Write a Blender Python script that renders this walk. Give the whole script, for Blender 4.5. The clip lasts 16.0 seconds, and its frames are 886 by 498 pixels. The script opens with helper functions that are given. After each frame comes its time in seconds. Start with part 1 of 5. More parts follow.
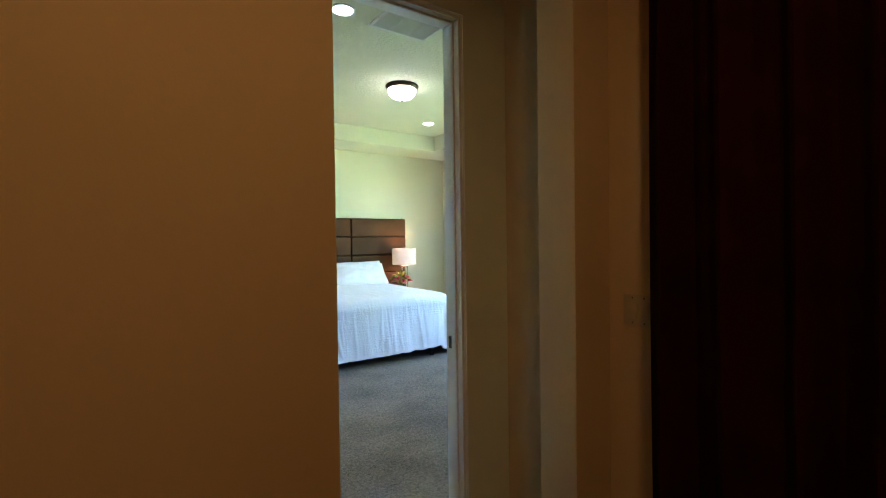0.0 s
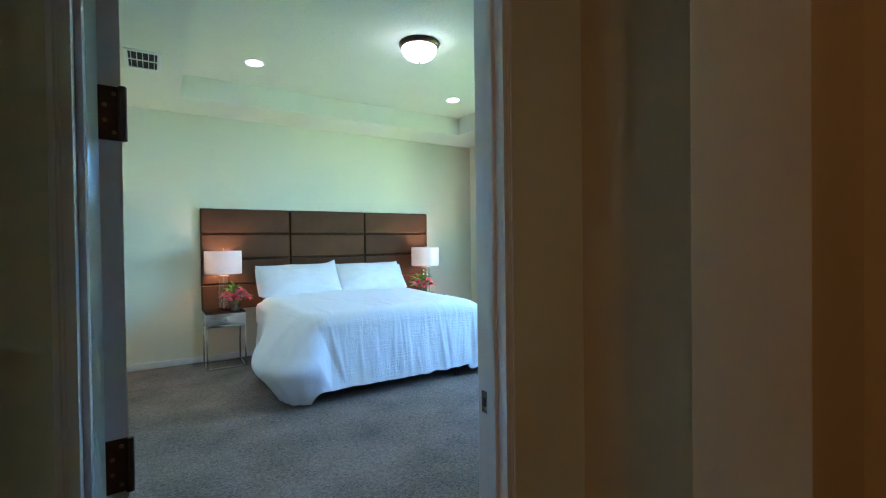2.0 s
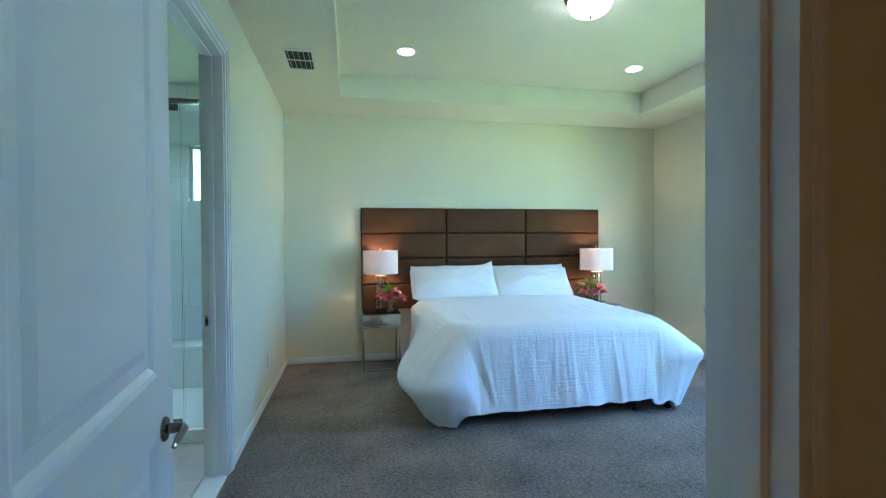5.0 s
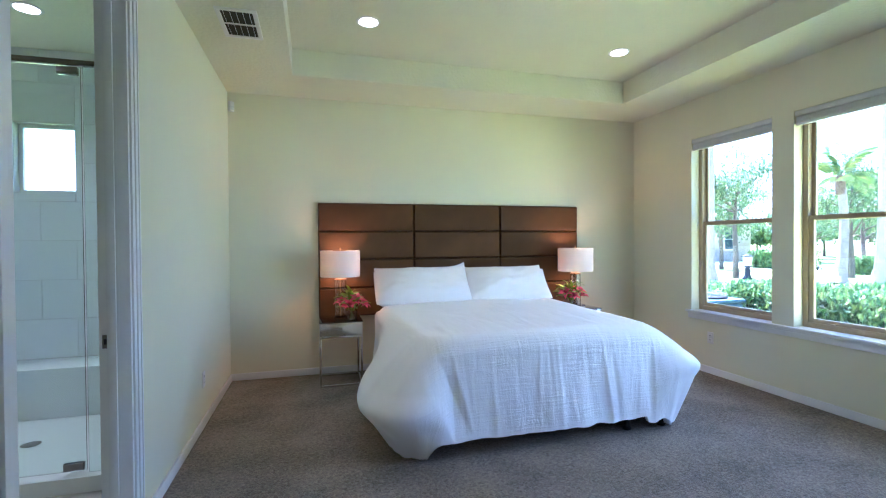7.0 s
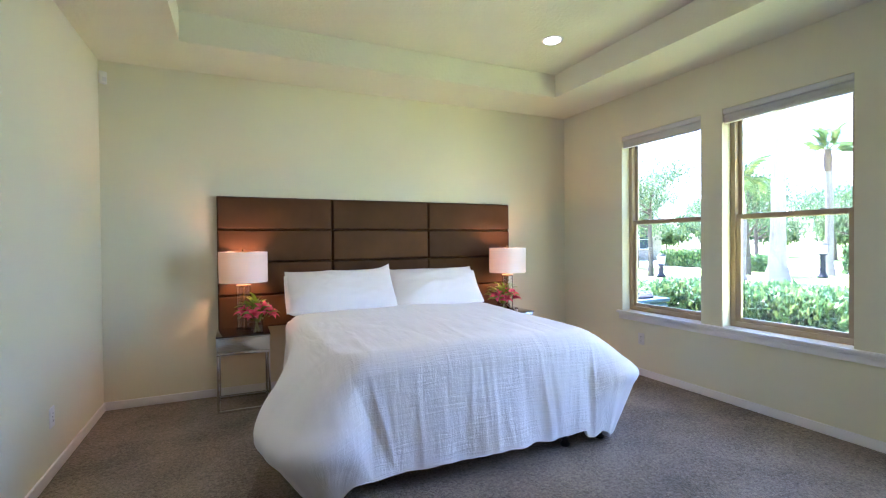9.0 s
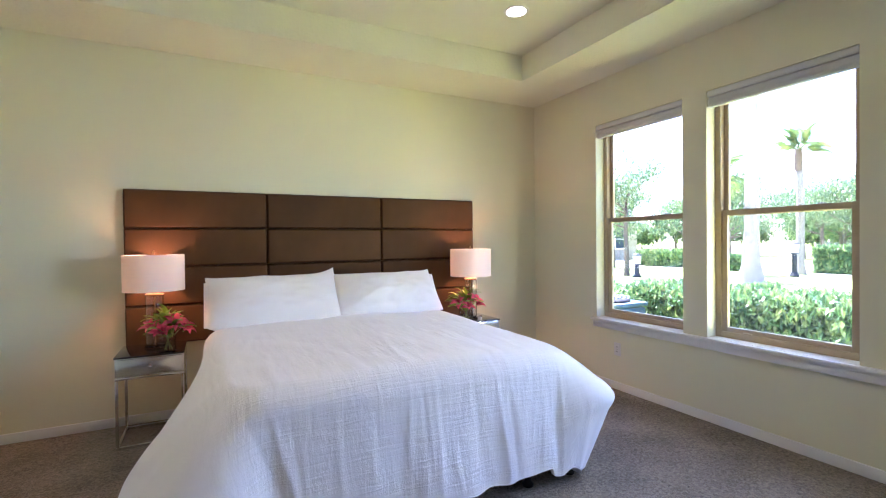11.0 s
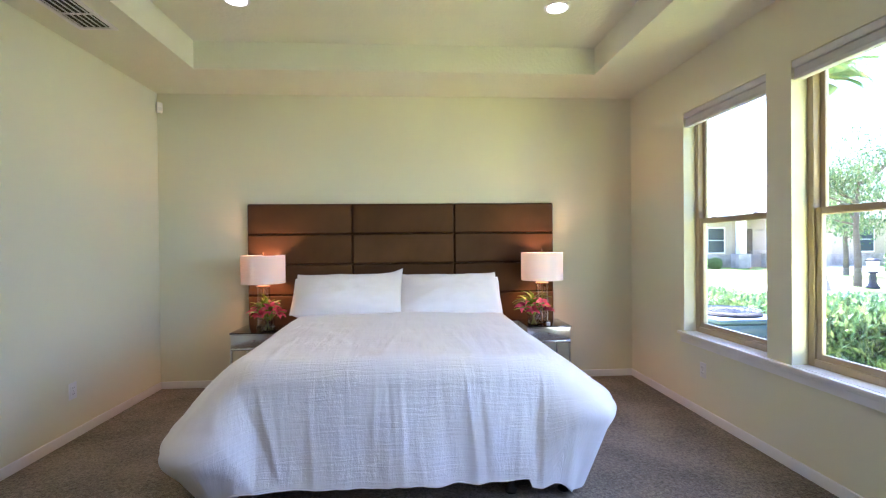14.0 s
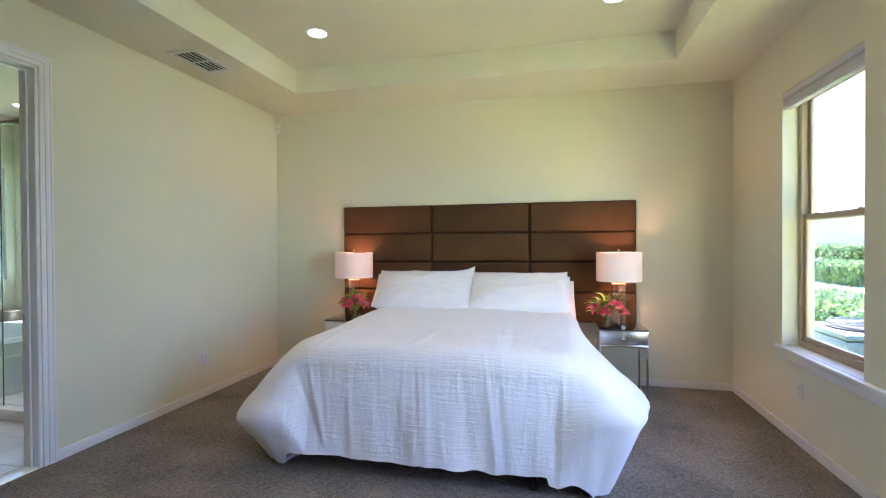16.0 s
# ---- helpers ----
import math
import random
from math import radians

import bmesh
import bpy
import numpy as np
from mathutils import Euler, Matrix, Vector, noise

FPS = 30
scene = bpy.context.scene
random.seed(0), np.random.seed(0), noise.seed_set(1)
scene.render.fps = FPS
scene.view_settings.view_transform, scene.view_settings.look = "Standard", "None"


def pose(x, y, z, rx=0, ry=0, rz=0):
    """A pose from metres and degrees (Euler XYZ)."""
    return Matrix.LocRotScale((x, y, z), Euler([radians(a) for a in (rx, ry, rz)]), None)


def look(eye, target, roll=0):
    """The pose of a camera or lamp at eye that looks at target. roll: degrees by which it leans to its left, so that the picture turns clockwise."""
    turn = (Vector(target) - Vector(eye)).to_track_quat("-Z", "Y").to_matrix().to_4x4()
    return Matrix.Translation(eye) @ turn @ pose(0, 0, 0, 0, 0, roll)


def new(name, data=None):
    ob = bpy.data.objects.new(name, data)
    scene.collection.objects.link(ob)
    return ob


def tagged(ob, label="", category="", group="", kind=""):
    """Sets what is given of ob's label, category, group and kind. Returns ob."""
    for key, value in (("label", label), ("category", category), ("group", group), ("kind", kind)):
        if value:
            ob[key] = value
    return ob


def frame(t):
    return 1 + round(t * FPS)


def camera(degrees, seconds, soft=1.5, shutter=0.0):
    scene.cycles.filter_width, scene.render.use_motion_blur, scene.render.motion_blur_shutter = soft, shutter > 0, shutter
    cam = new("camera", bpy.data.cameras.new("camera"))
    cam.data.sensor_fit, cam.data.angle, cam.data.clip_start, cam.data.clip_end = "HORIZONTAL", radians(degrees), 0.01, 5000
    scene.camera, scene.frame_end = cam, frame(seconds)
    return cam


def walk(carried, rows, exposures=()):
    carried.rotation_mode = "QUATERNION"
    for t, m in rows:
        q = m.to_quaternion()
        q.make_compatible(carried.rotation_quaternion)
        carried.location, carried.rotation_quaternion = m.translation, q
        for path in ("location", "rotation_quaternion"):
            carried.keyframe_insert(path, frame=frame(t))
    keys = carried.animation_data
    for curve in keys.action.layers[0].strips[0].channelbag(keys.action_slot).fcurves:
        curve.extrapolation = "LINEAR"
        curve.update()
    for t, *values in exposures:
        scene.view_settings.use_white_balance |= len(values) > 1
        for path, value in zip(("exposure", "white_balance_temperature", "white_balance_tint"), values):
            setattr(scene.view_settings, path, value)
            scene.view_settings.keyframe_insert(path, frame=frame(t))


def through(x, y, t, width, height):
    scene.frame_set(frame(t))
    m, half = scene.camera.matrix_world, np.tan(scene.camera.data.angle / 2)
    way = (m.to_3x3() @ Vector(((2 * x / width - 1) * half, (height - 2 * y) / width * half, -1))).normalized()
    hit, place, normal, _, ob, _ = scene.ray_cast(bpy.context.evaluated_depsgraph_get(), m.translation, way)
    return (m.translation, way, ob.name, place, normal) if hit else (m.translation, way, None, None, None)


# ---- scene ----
cam = camera(87.9, 16.0, 1.15)
METRES, EYE, TILT, LEAN, TURN = 4.98, 1.38, 0.0, 0.0, -36.0
ROWS = [
    (0.0, 0.0040, 0.0081, -0.0008, 0.31, -0.99, 0.76),
    (0.5, -0.0069, 0.0570, -0.0033, -1.41, -0.90, 0.61),
    (1.0, -0.0059, 0.1081, -0.0038, -2.48, -0.91, 0.69),
    (1.5, -0.0010, 0.1558, -0.0066, -0.80, -0.95, 0.79),
    (2.0, 0.0015, 0.2050, -0.0120, 3.60, -0.73, 0.75),
    (2.5, 0.0064, 0.2402, -0.0110, 7.97, -0.67, 0.75),
    (3.0, 0.0145, 0.2674, -0.0090, 14.04, -0.64, 0.74),
    (3.5, 0.0161, 0.2814, -0.0097, 17.93, -0.53, 0.68),
    (4.0, 0.0062, 0.2985, -0.0095, 21.15, -0.57, 0.55),
    (5.3, -0.0120, 0.3460, -0.0092, 24.6, -0.65, 0.45),
    (6.5, -0.0368, 0.406, -0.0091, 22.79, -0.74, 0.38),
    (7.0, -0.05, 0.423, -0.0101, 20.35, -0.71, 0.42),
    (7.5, -0.0556, 0.4451, -0.0126, 18.02, -0.71, 0.51),
    (8.0, -0.0532, 0.467, -0.0128, 16.66, -0.73, 0.52),
    (8.5, -0.055, 0.4854, -0.0125, 15.03, -0.74, 0.56),
    (9.0, -0.065, 0.5083, -0.0116, 11.75, -0.71, 0.54),
    (9.2, -0.0643, 0.5162, -0.0100, 9.87, -0.71, 0.5),
    (10.2, -0.0544, 0.5736, -0.0110, 6.00, -0.7, 0.6),
    (11.3, -0.0267, 0.6346, -0.0120, 12.17, -0.7, 0.72),
    (11.5, -0.012, 0.6422, -0.0127, 14.51, -0.66, 0.72),
    (12.0, 0.0184, 0.6466, -0.0114, 17.9, -0.54, 0.74),
    (12.5, 0.0586, 0.6481, -0.0063, 21.1, -0.45, 0.76),
    (13.0, 0.0893, 0.6609, -0.0093, 23.62, -0.57, 0.65),
    (13.5, 0.1265, 0.6642, -0.0073, 28.22, -0.5, 0.62),
    (14.0, 0.1725, 0.6662, -0.0084, 32.2, -0.42, 0.58),
    (14.5, 0.2051, 0.6796, -0.0085, 35.7, -0.53, 0.49),
    (15.0, 0.2382, 0.6942, -0.0049, 39.28, -0.49, 0.52),
    (15.5, 0.2697, 0.7068, -0.007, 43.98, -0.4, 0.51),
    (16.0, 0.2869, 0.7224, -0.0071, 49.31, -0.57, 0.35),
]

# exposure, kelvin and tint drift as the camera leaves the dark passage
EXPOSURES = [
    (0.0, 3.85, 4600, 6),
    (2.0, 3.64, 3960, 6),
    (4.0, 3.52, 3930, 1),
    (6.5, 3.50, 4400, 18),
    (9.0, 3.50, 4930, 28),
    (12.0, 3.45, 5240, 33),
    (16.0, 3.43, 5150, 28),
]
walk(cam, [(t, pose(0, 0, EYE, TILT, LEAN, TURN) @ pose(METRES * x, METRES * y, METRES * z, 90 + pitch, roll, yaw)) for t, x, y, z, yaw, pitch, roll in ROWS], EXPOSURES)

# ---- world and lights ----
SUN_EL, SUN_AZ = 62.0, 79.0          # azimuth from +x towards +y
world = bpy.data.worlds.new("world")
scene.world = world
world.use_nodes = True
wn = world.node_tree
sky = wn.nodes.new("ShaderNodeTexSky")
sky.sky_type = "NISHITA"
sky.sun_disc = False
sky.sun_elevation = radians(SUN_EL)
sky.sun_rotation = radians(90 - SUN_AZ)
wn.nodes["Background"].inputs[1].default_value = 0.15
wn.links.new(sky.outputs[0], wn.nodes["Background"].inputs[0])

sun_data = bpy.data.lights.new("sun", "SUN")
sun_data.energy, sun_data.angle, sun_data.color = 5.0, radians(0.53), (1.0, 0.95, 0.86)
sun = new("sun", sun_data)
sd = Vector((math.cos(radians(SUN_EL)) * math.cos(radians(SUN_AZ)), math.cos(radians(SUN_EL)) * math.sin(radians(SUN_AZ)), math.sin(radians(SUN_EL))))
sun.matrix_basis = look(sd * 60, (0, 0, 0))

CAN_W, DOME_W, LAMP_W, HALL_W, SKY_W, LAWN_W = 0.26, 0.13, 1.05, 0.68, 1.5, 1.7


def lamp(name, kind, where, watts, colour, size=0.1, target=None):
    data = bpy.data.lights.new(name, kind)
    data.energy, data.color = watts, colour
    if kind == "AREA":
        data.shape, data.size = "DISK", size
    else:
        data.shadow_soft_size = size
    ob = new(name, data)
    ob.matrix_basis = look(where, target) if target else Matrix.Translation(where)
    return ob


# added area lamp outside the third window of the row, standing in for skylight
sk = bpy.data.lights.new("skylight_fill", "AREA")
sk.shape, sk.size, sk.size_y, sk.energy, sk.color = "RECTANGLE", 0.80, 1.55, SKY_W, (0.60, 0.80, 1.0)
new("skylight_fill", sk).matrix_basis = look((5.43, 3.223, 1.50), (3.1, 5.3, 0.1))
sk.spread = radians(85)
# added area lamp at the same opening, imitating bounce from the sunlit lawn
lw = bpy.data.lights.new("lawn_bounce_fill", "AREA")
lw.shape, lw.size, lw.size_y, lw.energy, lw.color = "RECTANGLE", 0.80, 0.5, LAWN_W, (1.0, 0.94, 0.26)
lw.spread = radians(85)
new("lawn_bounce_fill", lw).matrix_basis = look((5.40, 3.223, 0.75), (3.0, 6.7, 2.5))


# ---- materials ----
def material(name, base=(0.8, 0.8, 0.8), rough=0.6, metal=0.0, bump=0.0, scale=40.0, vary=0.0, vscale=2.0, detail=3.0, **kw):
    """Principled paint with a fine bump, large faint colour drift and a little roughness change."""
    m = bpy.data.materials.new(name)
    m.use_nodes = True
    nt = m.node_tree
    b = nt.nodes["Principled BSDF"]
    b.inputs["Base Color"].default_value = (*base, 1)
    b.inputs["Roughness"].default_value = rough
    b.inputs["Metallic"].default_value = metal
    for k, v in kw.items():
        b.inputs[k.replace("_", " ")].default_value = v
    co = nt.nodes.new("ShaderNodeTexCoord")
    if vary:
        n = nt.nodes.new("ShaderNodeTexNoise")
        n.inputs["Scale"].default_value, n.inputs["Detail"].default_value = vscale, 5
        nt.links.new(co.outputs["Object"], n.inputs["Vector"])
        r = nt.nodes.new("ShaderNodeMapRange")
        r.inputs[1].default_value, r.inputs[2].default_value = 0.3, 0.7
        r.inputs[3].default_value, r.inputs[4].default_value = 1 - vary, 1 + vary
        nt.links.new(n.outputs[0], r.inputs[0])
        mix = nt.nodes.new("ShaderNodeVectorMath")
        mix.operation = "SCALE"
        mix.inputs[0].default_value = base
        nt.links.new(r.outputs[0], mix.inputs["Scale"])
        nt.links.new(mix.outputs[0], b.inputs["Base Color"])
    if bump:
        n2 = nt.nodes.new("ShaderNodeTexNoise")
        n2.inputs["Scale"].default_value, n2.inputs["Detail"].default_value = scale, detail
        nt.links.new(co.outputs["Object"], n2.inputs["Vector"])
        bp = nt.nodes.new("ShaderNodeBump")
        bp.inputs["Strength"].default_value, bp.inputs["Distance"].default_value = 1.0, bump
        nt.links.new(n2.outputs[0], bp.inputs["Height"])
        nt.links.new(bp.outputs[0], b.inputs["Normal"])
    return m


def by_object(m, spread=0.12):
    """Vary the base colour a little from piece to piece."""
    nt = m.node_tree
    b = nt.nodes["Principled BSDF"]
    info = nt.nodes.new("ShaderNodeObjectInfo")
    r = nt.nodes.new("ShaderNodeMapRange")
    r.inputs[3].default_value, r.inputs[4].default_value = 1 - spread, 1 + spread
    nt.links.new(info.outputs["Random"], r.inputs[0])
    mul = nt.nodes.new("ShaderNodeVectorMath")
    mul.operation = "SCALE"
    src = b.inputs["Base Color"]
    if src.is_linked:
        nt.links.new(src.links[0].from_socket, mul.inputs[0])
    else:
        mul.inputs[0].default_value = src.default_value[:3]
    nt.links.new(r.outputs[0], mul.inputs["Scale"])
    nt.links.new(mul.outputs[0], src)
    return m


def by_island(m, c0, c1, c2):
    nt = m.node_tree
    b = nt.nodes["Principled BSDF"]
    geo = nt.nodes.new("ShaderNodeNewGeometry")
    ramp = nt.nodes.new("ShaderNodeValToRGB")
    e = ramp.color_ramp.elements
    e[0].color, e[1].color = (*c0, 1), (*c2, 1)
    e.new(0.5).color = (*c1, 1)
    nt.links.new(geo.outputs["Random Per Island"], ramp.inputs[0])
    nt.links.new(ramp.outputs[0], b.inputs["Base Color"])
    return m


def emitter(name, colour, strength):
    m = bpy.data.materials.new(name)
    m.use_nodes = True
    b = m.node_tree.nodes["Principled BSDF"]
    b.inputs["Base Color"].default_value = (0.9, 0.9, 0.88, 1)
    b.inputs["Emission Color"].default_value = (*colour, 1)
    b.inputs["Emission Strength"].default_value = strength
    return m


def glass(name, colour=(1, 1, 1), rough=0.0, ior=1.45):
    m = bpy.data.materials.new(name)
    m.use_nodes = True
    b = m.node_tree.nodes["Principled BSDF"]
    b.inputs["Base Color"].default_value = (*colour, 1)
    b.inputs["Roughness"].default_value, b.inputs["IOR"].default_value = rough, ior
    b.inputs["Transmission Weight"].default_value = 1
    return m


def leafy(name, c0, c1, c2, through=0.35):
    m = bpy.data.materials.new(name)
    m.use_nodes = True
    nt = m.node_tree
    b = nt.nodes["Principled BSDF"]
    b.inputs["Roughness"].default_value = 0.34
    by_island(m, c0, c1, c2)
    tr = nt.nodes.new("ShaderNodeBsdfTranslucent")
    nt.links.new(b.inputs["Base Color"].links[0].from_socket, tr.inputs["Color"])
    mx = nt.nodes.new("ShaderNodeMixShader")
    mx.inputs[0].default_value = through
    nt.links.new(b.outputs[0], mx.inputs[1])
    nt.links.new(tr.outputs[0], mx.inputs[2])
    nt.links.new(mx.outputs[0], nt.nodes["Material Output"].inputs[0])
    return m


M_WALL = material("wall_paint", (0.71, 0.69, 0.505), 0.75, bump=0.0007, scale=120, vary=0.02, vscale=1.2)
M_CEIL = material("ceiling_paint", (0.71, 0.70, 0.54), 0.9, bump=0.005, scale=38, vary=0.015, vscale=3, detail=4)
# cream passage paint, coloured tan to carry the warm lamplight on it
M_HALL = material("warm_lit_hall_paint", (0.62, 0.475, 0.25), 0.75, bump=0.0005, scale=120, vary=0.03, vscale=1.5)
M_TRIM = material("white_trim_paint", (0.78, 0.77, 0.74), 0.32, bump=0.0004, scale=60, vary=0.02)
M_DOOR = material("door_paint", (0.78, 0.78, 0.76), 0.35, bump=0.0005, scale=90, vary=0.015)
M_VINYL = material("tan_vinyl", (0.42, 0.33, 0.20), 0.4, bump=0.0003, scale=50, vary=0.05, vscale=6)
M_SHADE = material("blind_fabric", (0.62, 0.62, 0.62), 0.8, bump=0.0006, scale=300, vary=0.03)
M_NICKEL = material("brushed_nickel", (0.24, 0.22, 0.20), 0.20, 1.0, bump=0.0002, scale=200, vary=0.05, vscale=20)
M_BRONZE = material("dark_bronze", (0.10, 0.075, 0.05), 0.4, 1.0, bump=0.0003, scale=80, vary=0.15, vscale=20)
M_BRASS = material("antique_brass", (0.38, 0.25, 0.12), 0.3, 1.0, vary=0.08, vscale=20)
M_CHROME = material("chrome", (0.75, 0.75, 0.76), 0.08, 1.0)
M_MIRROR = material("antiqued_mirror", (0.78, 0.79, 0.78), 0.20, 1.0, bump=0.0002, scale=6)
M_BLACKGLASS = material("smoked_glass_top", (0.02, 0.02, 0.02), 0.05, Coat_Weight=0.5)
M_BLACK = material("black_metal", (0.012, 0.012, 0.013), 0.5, bump=0.0004, scale=90)
M_PLASTIC = material("white_plastic", (0.72, 0.71, 0.68), 0.4, vary=0.02)
M_ALMOND = material("almond_plastic", (0.48, 0.41, 0.30), 0.5, vary=0.03)
M_DARK = material("dark_slot", (0.02, 0.02, 0.02), 0.8)
M_PANE = glass("window_glass")
M_CLEAR = glass("clear_glass", (0.97, 0.98, 0.98))
M_SHOWERGLASS = glass("shower_glass", (0.86, 0.96, 0.93))
M_WATER = glass("vase_water", (0.80, 0.9, 0.8), 0.0, 1.33)
M_TILE = by_object(material("white_wall_tile", (0.76, 0.76, 0.73), 0.18, bump=0.0004, scale=12, vary=0.02), 0.03)
M_GROUT = material("grout", (0.52, 0.50, 0.46), 0.9, bump=0.001, scale=200, vary=0.08)
M_FLOORTILE = by_object(material("floor_tile", (0.56, 0.53, 0.47), 0.3, bump=0.0006, scale=30, vary=0.1, vscale=5), 0.06)
M_PORCELAIN = material("white_acrylic", (0.8, 0.8, 0.78), 0.15)
M_LINEN = material("sheet_cotton", (0.80, 0.79, 0.78), 0.85, bump=0.0006, scale=220, vary=0.015, Sheen_Weight=0.15)
M_PILLOW = material("pillowcase_cotton", (0.80, 0.785, 0.775), 0.85, bump=0.004, scale=9, vary=0.015, detail=6, Sheen_Weight=0.15)
M_BOX = material("dark_box_spring", (0.03, 0.03, 0.035), 0.9, bump=0.0008, scale=300)
M_CURTAIN = material("dark_red_velvet", (0.020, 0.002, 0.0016), 0.9, bump=0.002, scale=60, vary=0.3, vscale=6, Specular_IOR_Level=0.1)
M_VELVET = by_object(material("brown_velvet", (0.080, 0.038, 0.012), 0.78, bump=0.0010, scale=26, vary=0.22, vscale=3, Specular_IOR_Level=0.25), 0.12)
M_CANLENS = emitter("lit_can_lens", (1.0, 0.90, 0.76), 1.6)
M_DOMELENS = emitter("lit_dome_glass", (1.0, 0.74, 0.50), 1.5)


def carpet_material():
    m = material("carpet", (0.25, 0.215, 0.18), 0.95, Sheen_Weight=0.08)
    nt = m.node_tree
    b = nt.nodes["Principled BSDF"]
    co = nt.nodes.new("ShaderNodeTexCoord")
    big = nt.nodes.new("ShaderNodeTexNoise")
    big.inputs["Scale"].default_value, big.inputs["Detail"].default_value = 2.2, 2
    tuft = nt.nodes.new("ShaderNodeTexNoise")
    tuft.inputs["Scale"].default_value, tuft.inputs["Detail"].default_value = 58, 5
    tuft.inputs["Distortion"].default_value = 1.2
    for n in (big, tuft):
        nt.links.new(co.outputs["Object"], n.inputs["Vector"])
    add = nt.nodes.new("ShaderNodeMath")
    add.operation = "MULTIPLY_ADD"
    nt.links.new(big.outputs[0], add.inputs[0])
    add.inputs[1].default_value = 0.55
    nt.links.new(tuft.outputs[0], add.inputs[2])
    ramp = nt.nodes.new("ShaderNodeValToRGB")
    e = ramp.color_ramp.elements
    e[0].position, e[0].color = 0.56, (0.088, 0.071, 0.050, 1)
    e[1].position, e[1].color = 0.99, (0.33, 0.272, 0.20, 1)
    nt.links.new(add.outputs[0], ramp.inputs[0])
    nt.links.new(ramp.outputs[0], b.inputs["Base Color"])
    bp = nt.nodes.new("ShaderNodeBump")
    bp.inputs["Distance"].default_value = 0.018
    nt.links.new(tuft.outputs[0], bp.inputs["Height"])
    nt.links.new(bp.outputs[0], b.inputs["Normal"])
    return m


def duvet_material():
    """Crinkled double-gauze cotton: long fine creases across a soft cross weave."""
    m = material("crinkled_cotton", (0.84, 0.83, 0.83), 0.85, Sheen_Weight=0.1)
    nt = m.node_tree
    b = nt.nodes["Principled BSDF"]
    co = nt.nodes.new("ShaderNodeUVMap")
    co.uv_map = "UVMap"
    total = None
    for sx, sy, amp, kind in ((26, 4.0, 0.26, "FBM"), (6, 60, 0.26, "FBM"), (120, 60, 0.10, "FBM"), (13, 3.0, 0.34, "RIDGED_MULTIFRACTAL"), (4.0, 17, 0.20, "RIDGED_MULTIFRACTAL"), (6, 1.6, 0.9, "FBM")):
        mp = nt.nodes.new("ShaderNodeMapping")
        mp.inputs["Scale"].default_value = (sx, sy, 1)
        nt.links.new(co.outputs[0], mp.inputs[0])
        n = nt.nodes.new("ShaderNodeTexNoise")
        n.noise_type = kind
        n.inputs["Scale"].default_value, n.inputs["Detail"].default_value = 1, 4
        n.inputs["Distortion"].default_value = 0.6
        nt.links.new(mp.outputs[0], n.inputs["Vector"])
        ma = nt.nodes.new("ShaderNodeMath")
        ma.operation = "MULTIPLY_ADD"
        nt.links.new(n.outputs[0], ma.inputs[0])
        ma.inputs[1].default_value = amp
        if total:
            nt.links.new(total, ma.inputs[2])
        else:
            ma.inputs[2].default_value = 0
        total = ma.outputs[0]
    patch = nt.nodes.new("ShaderNodeTexNoise")       # some areas lie smooth, others are crumpled
    patch.inputs["Scale"].default_value, patch.inputs["Detail"].default_value = 3.2, 2
    nt.links.new(co.outputs[0], patch.inputs["Vector"])
    rng = nt.nodes.new("ShaderNodeMapRange")
    for k, v in ((1, 0.35), (2, 0.68), (3, 0.40), (4, 1.1)):
        rng.inputs[k].default_value = v
    nt.links.new(patch.outputs[0], rng.inputs[0])
    bp = nt.nodes.new("ShaderNodeBump")
    bp.inputs["Distance"].default_value = 0.015
    calm = nt.nodes.new("ShaderNodeUVMap")           # taut cloth at the foot corners
    calm.uv_map = "Calm"
    split = nt.nodes.new("ShaderNodeSeparateXYZ")
    nt.links.new(calm.outputs[0], split.inputs[0])
    scale = nt.nodes.new("ShaderNodeMath")
    scale.operation = "MULTIPLY"
    nt.links.new(rng.outputs[0], scale.inputs[0])
    nt.links.new(split.outputs[0], scale.inputs[1])
    nt.links.new(scale.outputs[0], bp.inputs["Strength"])
    nt.links.new(total, bp.inputs["Height"])
    nt.links.new(bp.outputs[0], b.inputs["Normal"])
    return m


def shade_material():
    m = bpy.data.materials.new("lampshade_linen")
    m.use_nodes = True
    nt = m.node_tree
    b = nt.nodes["Principled BSDF"]
    b.inputs["Base Color"].default_value = (0.85, 0.82, 0.79, 1)
    b.inputs["Roughness"].default_value = 0.9
    co = nt.nodes.new("ShaderNodeTexCoord")
    n = nt.nodes.new("ShaderNodeTexNoise")
    n.inputs["Scale"].default_value = 260
    nt.links.new(co.outputs["Object"], n.inputs["Vector"])
    bp = nt.nodes.new("ShaderNodeBump")
    bp.inputs["Distance"].default_value = 0.0005
    nt.links.new(n.outputs[0], bp.inputs["Height"])
    nt.links.new(bp.outputs[0], b.inputs["Normal"])
    tr = nt.nodes.new("ShaderNodeBsdfTranslucent")
    tr.inputs["Color"].default_value = (0.9, 0.78, 0.66, 1)
    mx = nt.nodes.new("ShaderNodeMixShader")
    mx.inputs[0].default_value = 0.16
    nt.links.new(b.outputs[0], mx.inputs[1])
    nt.links.new(tr.outputs[0], mx.inputs[2])
    nt.links.new(mx.outputs[0], nt.nodes["Material Output"].inputs[0])
    return m


